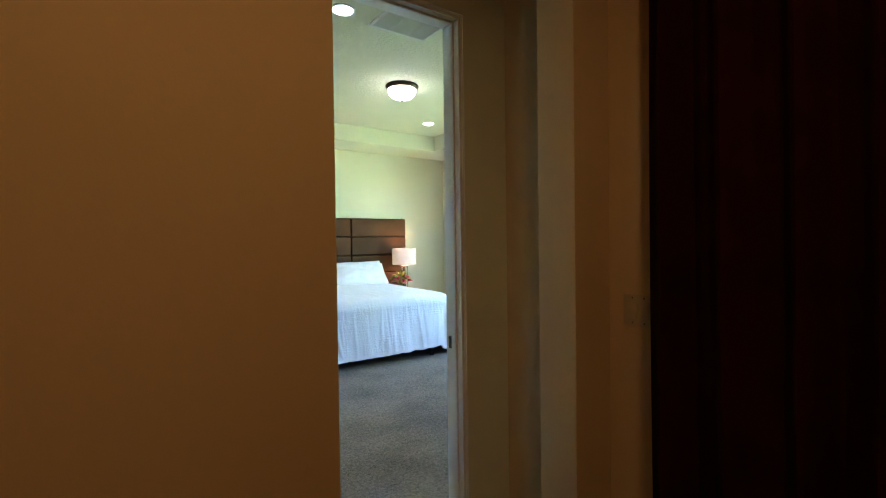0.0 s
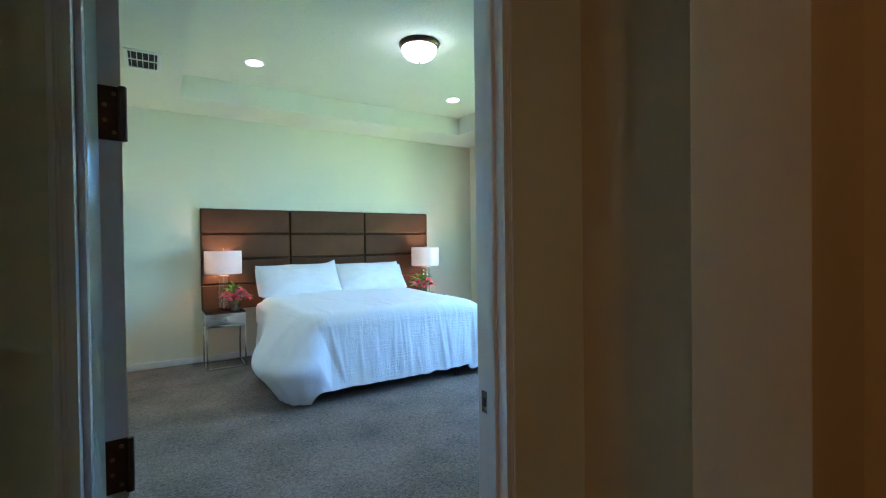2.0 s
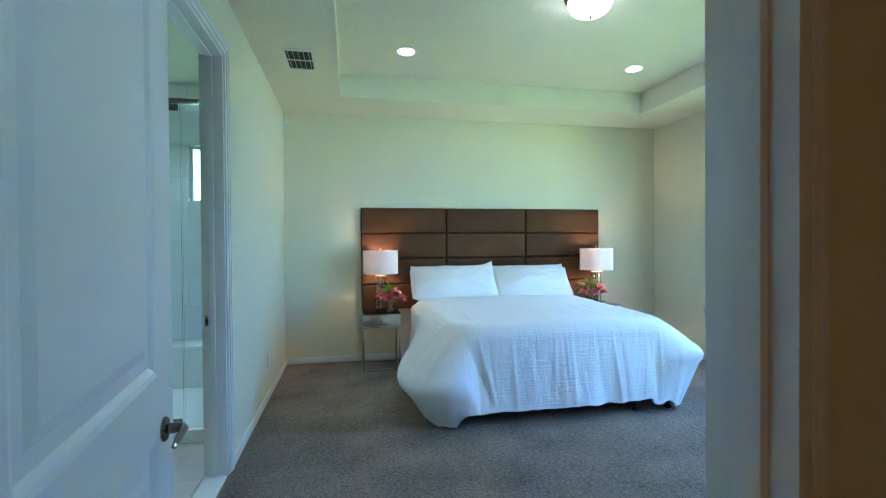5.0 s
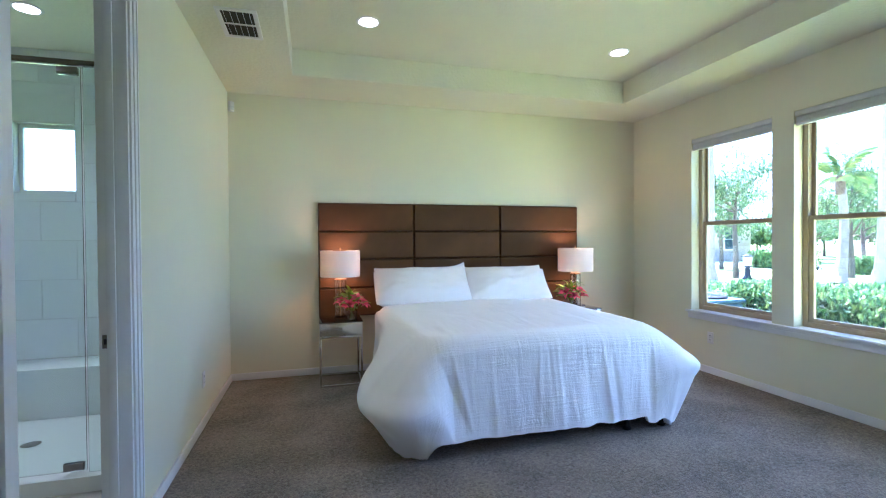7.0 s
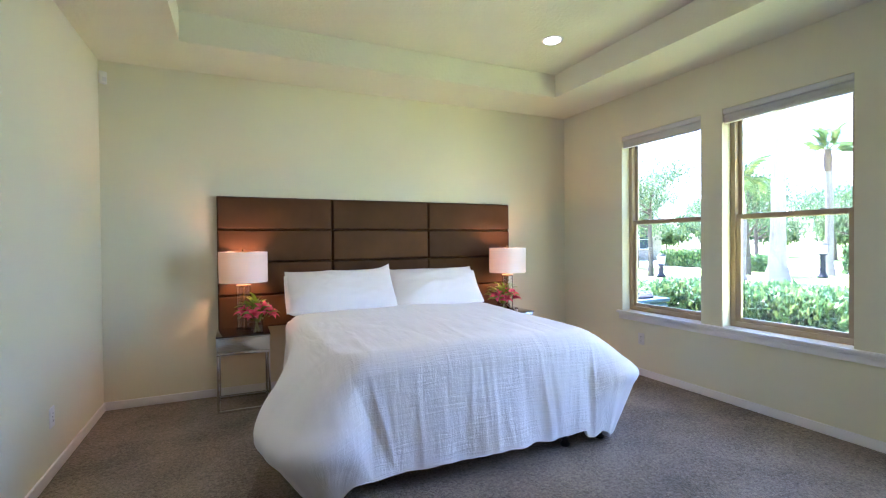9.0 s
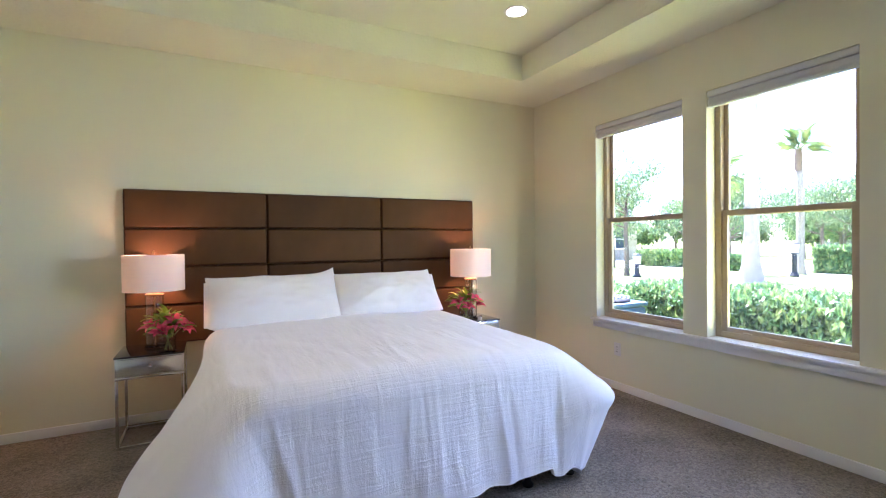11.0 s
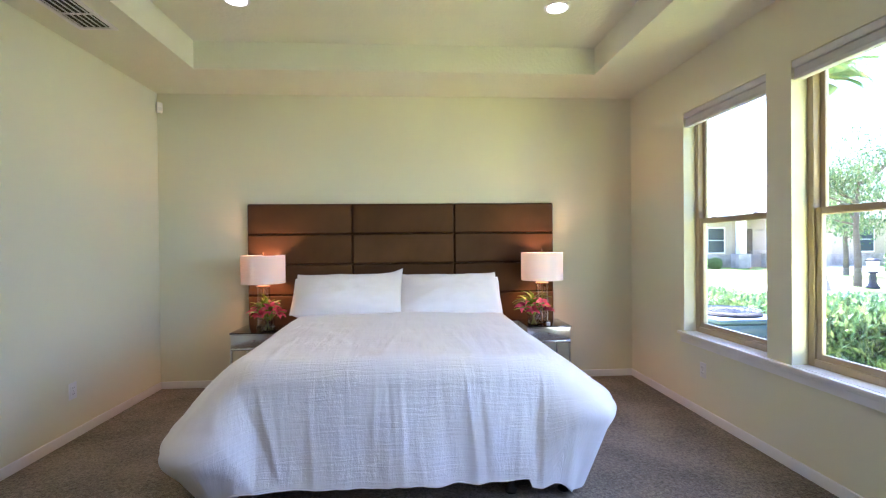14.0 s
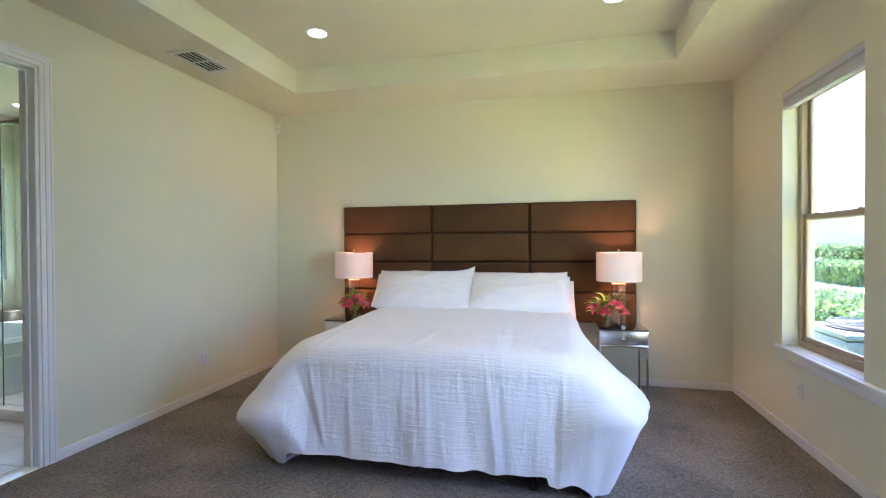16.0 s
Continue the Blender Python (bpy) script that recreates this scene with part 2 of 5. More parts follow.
M_CARPET, M_DUVET, M_LAMPSHADE = carpet_material(), duvet_material(), shade_material()
M_GRASS = material("sunny_grass", (0.26, 0.33, 0.07), 0.95, bump=0.03, scale=14, vary=0.3, vscale=0.4)
M_CONCRETE = material("pale_concrete", (0.55, 0.53, 0.48), 0.9, bump=0.003, scale=40, vary=0.08, vscale=1.5)
M_STUCCO = material("house_stucco", (0.42, 0.36, 0.28), 0.9, bump=0.004, scale=60, vary=0.06)
M_STUCCO2 = material("grey_stucco", (0.30, 0.31, 0.31), 0.9, bump=0.004, scale=60, vary=0.06)
M_ROOF = material("roof_shingle", (0.13, 0.11, 0.10), 0.9, bump=0.01, scale=20, vary=0.15)
M_FARGLASS = material("far_window_glass", (0.05, 0.07, 0.08), 0.1)
M_BARK = material("palm_bark", (0.27, 0.22, 0.18), 0.9, bump=0.02, scale=16, vary=0.2, vscale=5)
M_BOOT = material("palm_boots", (0.17, 0.11, 0.075), 0.9, bump=0.02, scale=30, vary=0.2, vscale=8)
M_TRUNK = material("tree_bark", (0.12, 0.095, 0.07), 0.9, bump=0.02, scale=18, vary=0.2, vscale=6)
M_HEDGE = leafy("hedge_leaves", (0.04, 0.10, 0.04), (0.12, 0.23, 0.07), (0.30, 0.36, 0.12))
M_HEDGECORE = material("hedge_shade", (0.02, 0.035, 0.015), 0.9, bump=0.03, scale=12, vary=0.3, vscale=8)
M_TREE = leafy("tree_leaves", (0.045, 0.10, 0.04), (0.10, 0.17, 0.06), (0.2, 0.25, 0.09))
M_FROND = leafy("palm_leaves", (0.08, 0.15, 0.05), (0.16, 0.25, 0.07), (0.30, 0.30, 0.08), 0.5)
M_ACBODY = material("painted_steel", (0.09, 0.14, 0.17), 0.45, bump=0.0006, scale=60, vary=0.08)
M_ACGRILLE = material("condenser_grille", (0.16, 0.18, 0.22), 0.5, 0.4, vary=0.1)
M_LABEL = material("rating_label", (0.6, 0.6, 0.58), 0.6)
M_STONE = material("stone_veneer", (0.34, 0.31, 0.27), 0.9, bump=0.03, scale=6, vary=0.25, vscale=4)
M_PETAL = by_object(material("lily_petal", (0.78, 0.11, 0.20), 0.5, vary=0.3, vscale=40, Subsurface_Weight=0.1), 0.2)
M_LEAF = by_object(material("lily_leaf", (0.33, 0.47, 0.05), 0.4, vary=0.2, vscale=30), 0.25)
M_BUD = material("lily_bud", (0.30, 0.36, 0.10), 0.5, vary=0.2, vscale=40)


# ---- mesh helpers ----
def bm_box(bm, x0, x1, y0, y1, z0, z1, bevel=0.0):
    made = bmesh.ops.create_cube(bm, size=1.0)["verts"]
    for v in made:
        v.co = Vector(((x0 + x1) / 2 + v.co.x * (x1 - x0), (y0 + y1) / 2 + v.co.y * (y1 - y0), (z0 + z1) / 2 + v.co.z * (z1 - z0)))
    if bevel:
        edges = {e for v in made for e in v.link_edges}
        bmesh.ops.bevel(bm, geom=list(edges), offset=bevel, segments=2, affect="EDGES", profile=0.6)
    return bm


def box(x0, x1, y0, y1, z0, z1, bevel=0.0):
    return bm_box(bmesh.new(), x0, x1, y0, y1, z0, z1, bevel)


def lathe(profile, steps=32, at=(0, 0, 0), bm=None):
    """Turn (radius, height) pairs about z."""
    bm = bm or bmesh.new()
    rings = []
    for r, z in profile:
        rings.append([bm.verts.new((at[0] + r * math.cos(2 * math.pi * i / steps), at[1] + r * math.sin(2 * math.pi * i / steps), at[2] + z)) for i in range(steps)])
    for a, b in zip(rings, rings[1:]):
        for i in range(steps):
            bm.faces.new((a[i], a[(i + 1) % steps], b[(i + 1) % steps], b[i]))
    for ring, flip in ((rings[0], True), (rings[-1], False)):
        bm.faces.new(ring[::-1] if flip else ring)
    return bm


def sweep(points, radii, sides=8, bm=None):
    """A tapering tube along points."""
    bm = bm or bmesh.new()
    pts = [Vector(p) for p in points]
    rings = []
    for i, p in enumerate(pts):
        d = (pts[min(i + 1, len(pts) - 1)] - pts[max(i - 1, 0)]).normalized()
        a = d.orthogonal().normalized()
        b = d.cross(a)
        if rings:
            a = (last - d * last.dot(d)).normalized()
            b = d.cross(a)
        last = a
        rings.append([bm.verts.new(p + (a * math.cos(2 * math.pi * k / sides) + b * math.sin(2 * math.pi * k / sides)) * radii[i]) for k in range(sides)])
    for r0, r1 in zip(rings, rings[1:]):
        for k in range(sides):
            bm.faces.new((r0[k], r0[(k + 1) % sides], r1[(k + 1) % sides], r1[k]))
    bm.faces.new(rings[0][::-1])
    bm.faces.new(rings[-1])
    return bm


def mesh_of(name, bm, mat, smooth=True):
    bmesh.ops.recalc_face_normals(bm, faces=bm.faces)
    me = bpy.data.meshes.new(name)
    bm.to_mesh(me)
    bm.free()
    me.materials.append(mat)
    if smooth:
        me.shade_smooth()
        me.set_sharp_from_angle(angle=radians(35))
    return me


def part(name, bm, mat, parent=None, label="", smooth=True):
    ob = new(name, mesh_of(name, bm, mat, smooth))
    if parent:
        ob.parent = parent
    if label:
        ob["label"] = label
    return ob


def thing(name, at, label, category, group="", rz=0.0):
    ob = new(name)
    ob.empty_display_size = 0.1
    ob.matrix_basis = pose(*at, 0, 0, rz)
    return tagged(ob, label, category, group)


def setting(name, bm, mat, label="", category="", smooth=True):
    return tagged(part(name, bm, mat, None, "", smooth), label, category, "", "structure")


# ---- the room ----
LW, RW, BW, FW = 0.24, 4.868, 6.72, 1.865       # faces of the left, window, headboard and entry walls
SOFFIT, TRAY = 2.81, 3.04
TX0, TX1, TY0, TY1 = 0.868, 4.24, 2.50, 6.086  # edges of the tray
BACK = 0.70                                    # the part of the room behind the walk

bm = bmesh.new()
bm_box(bm, LW - 0.12, RW + 0.2, FW - 0.10, BW + 0.15, -0.2, 0.0)
bm_box(bm, 1.87, RW + 0.2, BACK - 0.12, FW - 0.10, -0.2, 0.0)
bm_box(bm, -1.6, 1.87, -1.7, FW - 0.10, -0.2, 0.0)
setting("floor", bm, M_CARPET, "taupe-grey cut-pile carpet across the bedroom", "carpet")

# headboard wall, left wall with the bathroom door, window wall, entry wall
setting("wall_north", box(LW - 0.12, RW + 0.2, BW, BW + 0.15, 0, TRAY + 0.1), M_WALL, "pale cream painted wall behind the headboard", "wall")
BD0, BD1, BDH = 3.37, 4.225, 2.437             # bathroom door opening
bm = bmesh.new()
bm_box(bm, LW - 0.12, LW, FW - 0.12, BD0, 0, TRAY + 0.1)
bm_box(bm, LW - 0.12, LW, BD1, BW, 0, TRAY + 0.1)
bm_box(bm, LW - 0.12, LW, BD0, BD1, BDH, TRAY + 0.1)
setting("wall_west", bm, M_WALL, "pale cream painted wall with the bathroom doorway", "wall")
W1, W2, W3 = (4.928, 5.811), (3.855, 4.737), (2.782, 3.664)
WZ0, WZ1 = 0.60, 2.40
bm = bmesh.new()
bm_box(bm, RW, RW + 0.2, BACK - 0.12, BW, 0, WZ0)
bm_box(bm, RW, RW + 0.2, BACK - 0.12, BW, WZ1, TRAY + 0.1)
bm_box(bm, RW, RW + 0.2, BACK - 0.12, W3[0], WZ0, WZ1)
bm_box(bm, RW, RW + 0.2, W3[1], W2[0], WZ0, WZ1)
bm_box(bm, RW, RW + 0.2, W2[1], W1[0], WZ0, WZ1)
bm_box(bm, RW, RW + 0.2, W1[1], BW, WZ0, WZ1)
setting("wall_east", bm, M_WALL, "pale cream painted wall with three tall windows", "wall")
ED0, ED1, EDH = 0.487, 1.399, 2.437            # entry door opening
bm = bmesh.new()
bm_box(bm, LW, ED0, FW - 0.12, FW, 0, TRAY + 0.1)
bm_box(bm, ED1, 1.87, FW - 0.12, FW, 0, TRAY + 0.1)
bm_box(bm, ED0, ED1, FW - 0.12, FW, EDH, TRAY + 0.1)
bm_box(bm, 1.75, 1.87, BACK - 0.12, FW - 0.12, 0, TRAY + 0.1)
bm_box(bm, 1.87, RW, BACK - 0.12, BACK, 0, TRAY + 0.1)
setting("wall_south", bm, M_WALL, "pale cream painted wall with the entry doorway", "wall")

# tray ceiling: lowered border, steps and raised field
bm = bmesh.new()
top = TRAY + 0.1
bm_box(bm, LW - 0.12, TX0, BACK - 0.12, BW, SOFFIT, top)
bm_box(bm, TX1, RW + 0.2, BACK - 0.12, BW, SOFFIT, top)
bm_box(bm, TX0, TX1, TY1, BW, SOFFIT, top)
bm_box(bm, TX0, TX1, BACK - 0.12, TY0, SOFFIT, top)
bm_box(bm, TX0, TX1, TY0, TY1, TRAY, top)
setting("ceiling", bm, M_CEIL, "white knockdown-textured tray ceiling with a lowered border", "ceiling")

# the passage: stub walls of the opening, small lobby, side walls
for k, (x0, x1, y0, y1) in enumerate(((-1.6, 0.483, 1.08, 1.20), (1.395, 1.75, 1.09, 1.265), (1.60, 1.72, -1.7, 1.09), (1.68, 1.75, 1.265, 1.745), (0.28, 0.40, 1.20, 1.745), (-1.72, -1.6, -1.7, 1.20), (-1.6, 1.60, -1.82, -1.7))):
    setting("wall_passage_%d" % (k + 1), box(x0, x1, y0, y1, 0, 2.81, 0.006 if k < 2 else 0), M_HALL, "cream passage wall with warm lamplight put into its tan colour", "wall")
setting("ceiling_passage", box(-1.72, 1.75, -1.82, 1.745, 2.81, 2.9), M_CEIL, "plain white passage ceiling", "ceiling")


def baseboard(segments):
    bm = bmesh.new()
    for x0, x1, y0, y1 in segments:
        bm_box(bm, x0, x1, y0, y1, 0.0, 0.068, 0.004)
    return bm


T = 0.014
setting("baseboard", baseboard([
    (LW, RW, BW - T, BW), (LW, LW + T, BD1 + 0.075, BW - T), (LW, LW + T, FW, BD0 - 0.075),
    (RW - T, RW, BACK, BW - T), (ED1 + 0.075, 1.87, FW, FW + T), (LW + T, ED0 - 0.075, FW, FW + T),
]), M_TRIM, "low white painted baseboard", "baseboard")


FULL = ((0.006, 0.034, 0.010), (0.034, 0.062, 0.016), (0.062, 0.072, 0.020))
SLIM = ((0.0, 0.006, 0.004), (0.006, 0.012, 0.008))


def cased_opening(axis, a0, a1, face0, face1, height, name, near=FULL):
    """Jamb lining, stops and two-step casings of a doorway in a wall whose faces stand at face0 < face1."""
    def put(bm, u0, u1, w0, w1, z0, z1, bev):
        if axis == "y":      # wall of constant x, the opening runs along y
            bm_box(bm, w0, w1, u0, u1, z0, z1, bev)
        else:
            bm_box(bm, u0, u1, w0, w1, z0, z1, bev)
    bm = bmesh.new()
    j = 0.018
    put(bm, a0 - 0.001, a0 + j, face0 - 0.002, face1 + 0.002, 0, height, 0.0015)
    put(bm, a1 - j, a1 + 0.001, face0 - 0.002, face1 + 0.002, 0, height, 0.0015)
    put(bm, a0 + j, a1 - j, face0 - 0.002, face1 + 0.002, height - j, height + 0.001, 0.0015)
    mid = (face0 + face1) / 2 - 0.01
    put(bm, a0 + j, a0 + j + 0.011, mid - 0.018, mid + 0.018, 0, height - j, 0.002)
    put(bm, a1 - j - 0.011, a1 - j, mid - 0.018, mid + 0.018, 0, height - j, 0.002)
    put(bm, a0 + j + 0.011, a1 - j - 0.011, mid - 0.018, mid + 0.018, height - j - 0.011, height - j, 0.002)
    for w, s, steps in ((face0, -1, near), (face1, 1, FULL)):
        for inner, outer, d in steps:
            w0, w1 = sorted((w, w + s * d))
            put(bm, a0 - outer, a0 - inner + 0.003, w0, w1, 0, height + inner, 0.002)
            put(bm, a1 + inner - 0.003, a1 + outer, w0, w1, 0, height + inner, 0.002)
            put(bm, a0 - outer, a1 + outer, w0, w1, height + inner - 0.003, height + outer, 0.002)
    return setting(name, bm, M_TRIM, "white painted door casing and jamb", "door frame")


trim_b = cased_opening("y", BD0, BD1, LW - 0.12, LW, BDH, "trim_bathroom_door")
trim_e = cased_opening("x", ED0, ED1, FW - 0.12, FW, EDH, "trim_entry_door", SLIM)


def strike_plate(parent, m):
    bm = bmesh.new()
    bm_box(bm, -0.0015, 0.002, -0.014, 0.014, -0.030, 0.030, 0.001)
    p = part("strike_plate", bm, M_NICKEL, parent, "brushed nickel strike plate")
    p.matrix_basis = m
    q = part("latch_hole", box(-0.0025, -0.0012, -0.006, 0.007, -0.012, 0.012), M_DARK, p)
    return p


strike_plate(trim_e, pose(ED1 - 0.019, FW - 0.031, 0.878))
strike_plate(trim_b, pose(LW - 0.095, BD1 - 0.0195, 0.905, 0, 0, 90))


# ---- entry door, standing open ----
def panel_door(name, width, height, label):
    d = thing(name, (0, 0, 0), label, "door")
    d["kind"] = "structure"
    th = 0.035
    bm = bmesh.new()
    st, r0, r1, rm = 0.115, 0.22, 0.13, 0.15
    lock = 0.86
    for x0, x1, z0, z1 in ((0, st, 0, height), (width - st, width, 0, height), (st, width - st, 0, r0), (st, width - st, lock, lock + rm), (st, width - st, height - r1, height)):
        bm_box(bm, x0, x1, -th / 2, th / 2, z0 + (0.008 if z0 == 0 else 0.0), z1)
    part("stiles_and_rails", bm, M_DOOR, d, smooth=False)
    for z0, z1 in ((r0, lock), (lock + rm, height - r1)):
        pb = bmesh.new()
        a = 0.028
        # sloping moulding down to a sunken border, then a raised field
        x0, x1 = st, width - st
        for s in (-1, 1):
            rings = []
            for inset, depth in ((0.0, th / 2), (a * 0.5, th / 2 - 0.003), (a, th / 2 - 0.012), (a + 0.03, th / 2 - 0.012), (a + 0.055, th / 2 - 0.005)):
                rings.append([pb.verts.new((x, s * depth, z)) for x, z in ((x0 + inset, z0 + inset), (x1 - inset, z0 + inset), (x1 - inset, z1 - inset), (x0 + inset, z1 - inset))])
            for q0, q1 in zip(rings, rings[1:]):
                for k in range(4):
                    pb.faces.new((q0[k], q0[(k + 1) % 4], q1[(k + 1) % 4], q1[k]))
            pb.faces.new(rings[-1])
        part("panel", pb, M_DOOR, d, smooth=False)
    for s in (-1, 1):
        hb = lathe([(0.006, 0.0), (0.030, 0.0), (0.032, 0.004), (0.028, 0.010), (0.014, 0.014), (0.012, 0.040), (0.010, 0.050)], 24)
        h = part("door_handle", hb, M_NICKEL, d, "brushed nickel lever handle")
        h.matrix_basis = pose(width - 0.065, s * th / 2, 0.858, -90 * s, 0, 0)
        lv = sweep([(0, 0, 0.046), (-0.02, 0.002, 0.052), (-0.06, 0.006, 0.054), (-0.095, 0.002, 0.052), (-0.115, -0.006, 0.048)], [0.010, 0.0105, 0.009, 0.008, 0.006], 10)
        part("lever", lv, M_NICKEL, h)
    for z in (0.25, 0.91, 1.57, 2.23):
        hb = bmesh.new()
        bm_box(hb, -0.004, 0.0, -0.016, 0.018, z - 0.05, z + 0.05, 0.0015)
        lathe([(0.006, z - 0.051), (0.007, z - 0.05), (0.007, z + 0.05), (0.006, z + 0.051)], 12, (-0.007, -0.0195, 0), hb)
        hg = part("hinge", hb, M_BRONZE, d, "dark bronze butt hinge")
        for q, dz in ((-0.006, -0.036), (0.008, -0.014), (0.008, 0.014), (-0.006, 0.036)):
            sc = part("screw", lathe([(0.0005, 0), (0.0042, 0), (0.0030, 0.0018)], 10), M_BRASS, hg)
            sc.matrix_basis = pose(-0.004, q, z + dz, 0, -90, 0)
    return d


entry = panel_door("door_1", 0.87, 2.41, "white two-panel bedroom door standing open against the room")
entry.matrix_basis = pose(0.545, 1.877, 0.0, 0, 0, 97.0)


# ---- windows ----
def window(name, y0, y1):
    w = thing(name, (0, 0, 0), "tan vinyl double-hung window with a raised white shade", "window")
    w["kind"] = "structure"
    fx0, fx1 = RW + 0.10, RW + 0.17
    f = 0.045

    def frame_box(bm, x0, x1, a0, a1, z0, z1, wide, bev=0.003):
        bm_box(bm, x0, x1, a0, a0 + wide, z0, z1, bev)
        bm_box(bm, x0, x1, a1 - wide, a1, z0, z1, bev)
        bm_box(bm, x0, x1, a0 + wide, a1 - wide, z0, z0 + wide, bev)
        bm_box(bm, x0, x1, a0 + wide, a1 - wide, z1 - wide, z1, bev)
    bm = bmesh.new()
    frame_box(bm, fx0, fx1, y0 - 0.004, y1 + 0.004, WZ0 + 0.012, WZ1 + 0.004, f)
    part("window_frame", bm, M_VINYL, w)
    mz = 1.515
    bm = bmesh.new()
    frame_box(bm, fx0 + 0.012, fx0 + 0.040, y0 + f - 0.004, y1 - f + 0.004, WZ0 + f + 0.008, mz + 0.022, 0.038)
    low = part("lower_sash", bm, M_VINYL, w)
    bm = bmesh.new()
    frame_box(bm, fx0 + 0.042, fx0 + 0.066, y0 + f - 0.004, y1 - f + 0.004, mz - 0.020, WZ1 - f + 0.004, 0.032)
    up = part("upper_sash", bm, M_VINYL, w)
    p = part("pane", box(fx0 + 0.023, fx0 + 0.027, y0 + f + 0.03, y1 - f - 0.03, WZ0 + f + 0.04, mz - 0.012), M_PANE, low, "clear window pane", False)
    q = part("pane", box(fx0 + 0.052, fx0 + 0.056, y0 + f + 0.024, y1 - f - 0.024, mz + 0.01, WZ1 - f - 0.024), M_PANE, up, "clear window pane", False)
    p.visible_shadow = q.visible_shadow = False
    for k in (0.25, 0.75):
        yy = y0 + (y1 - y0) * k
        bm = box(fx0 + 0.000, fx0 + 0.022, yy - 0.024, yy + 0.024, mz + 0.0215, mz + 0.026, 0.002)
        bm_box(bm, fx0 + 0.002, fx0 + 0.009, yy - 0.008, yy + 0.022, mz + 0.026, mz + 0.031, 0.002)
        part("sash_lock", bm, M_SHADE, low, "pale sash lock")
        bm = box(fx0 - 0.002, fx0 + 0.013, yy - 0.03, yy + 0.03, WZ0 + f + 0.012, WZ0 + f + 0.022, 0.002)
        part("sash_lift", bm, M_VINYL, low)
    # raised cellular shade: headrail, folded pleats, bottom rail
    sh = thing("window_shade", (RW + 0.002, 0, 0), "white pleated cellular shade raised to the window head", "window shade", "raised window shades")
    bm = box(0.004, 0.058, y0 + 0.004, y1 - 0.004, WZ1 - 0.046, WZ1 - 0.002, 0.003)
    bm_box(bm, 0.000, 0.004, y0 + 0.004, y1 - 0.004, WZ1 - 0.040, WZ1 - 0.010, 0.001)
    part("headrail", bm, M_SHADE, sh)
    bm = bmesh.new()
    for i in range(7):
        z = WZ1 - 0.051 - i * 0.0062
        bm_box(bm, 0.012, 0.050, y0 + 0.006, y1 - 0.006, z - 0.0052, z, 0.0018)
    part("pleats", bm, M_SHADE, sh)
    bm = box(0.008, 0.054, y0 + 0.005, y1 - 0.005, WZ1 - 0.118, WZ1 - 0.095, 0.004)
    part("bottom_rail", bm, M_SHADE, sh)
    part("pull_tab", box(0.004, 0.009, (y0 + y1) / 2 - 0.02, (y0 + y1) / 2 + 0.02, WZ1 - 0.122, WZ1 - 0.112, 0.002), M_PLASTIC, sh)
    return w


window("window_1", *W1)
window("window_2", *W2)
window("window_5", *W3)
bm = box(RW - 0.035, RW + 0.002, W3[0] - 0.055, W1[1] + 0.055, WZ0 - 0.010, WZ0 + 0.014, 0.008)
for y0, y1 in (W1, W2, W3):
    bm_box(bm, RW + 0.002, RW + 0.12, y0 + 0.001, y1 - 0.001, WZ0 + 0.0005, WZ0 + 0.014)
bm_box(bm, RW - 0.020, RW, W3[0] - 0.035, W1[1] + 0.035, WZ0 - 0.028, WZ0 - 0.010, 0.005)
bm_box(bm, RW - 0.014, RW, W3[0] - 0.035, W1[1] + 0.035, WZ0 - 0.072, WZ0 - 0.028, 0.004)
setting("window_sill", bm, M_TRIM, "white painted window stool and apron under the three windows", "window sill")


# ---- ceiling fixtures ----
def can_light(x, y, z, watts):
    c = thing("recessed_light", (x, y, z), "white recessed ceiling light, switched on", "ceiling light", "recessed ceiling lights")
    part("trim_ring", lathe([(0.066, -0.004), (0.080, -0.006), (0.092, -0.003), (0.094, 0.001)], 40), M_PLASTIC, c)
    part("lens", lathe([(0.0005, -0.0085), (0.05, -0.0085), (0.070, -0.007), (0.071, -0.002)], 40), M_CANLENS, c, "glowing white lens")
    if watts:
        lamp("can_lamp", "AREA", (x, y, z - 0.012), watts, (1.0, 0.86, 0.68), 0.12, (x, y, 0)).data.spread = radians(100)
    return c


for x, y in ((1.455, 5.43), (3.70, 5.43), (1.41, 3.12), (3.70, 3.12)):
    can_light(x, y, TRAY, CAN_W)

dome = thing("flush_ceiling_light", (2.585, 4.28, TRAY), "bronze flush-mount ceiling light with a glowing frosted bowl", "ceiling light")
part("base_ring", lathe([(0.10, 0.0), (0.172, 0.0), (0.176, -0.010), (0.170, -0.024), (0.160, -0.036), (0.150, -0.042), (0.02, -0.042)], 48), M_BRONZE, dome, "dark bronze ring")
part("glass_bowl", lathe([(0.148, -0.036), (0.150, -0.045), (0.146, -0.072), (0.130, -0.102), (0.100, -0.126), (0.05, -0.142), (0.001, -0.147)], 48), M_DOMELENS, dome, "lit frosted glass bowl")
part("finial", lathe([(0.001, -0.172), (0.006, -0.168), (0.009, -0.160), (0.006, -0.153), (0.012, -0.148), (0.004, -0.142)], 16), M_BRONZE, dome)
lamp("dome_lamp", "POINT", (2.585, 4.28, TRAY - 0.30), DOME_W, (1.0, 0.84, 0.66), 0.12)


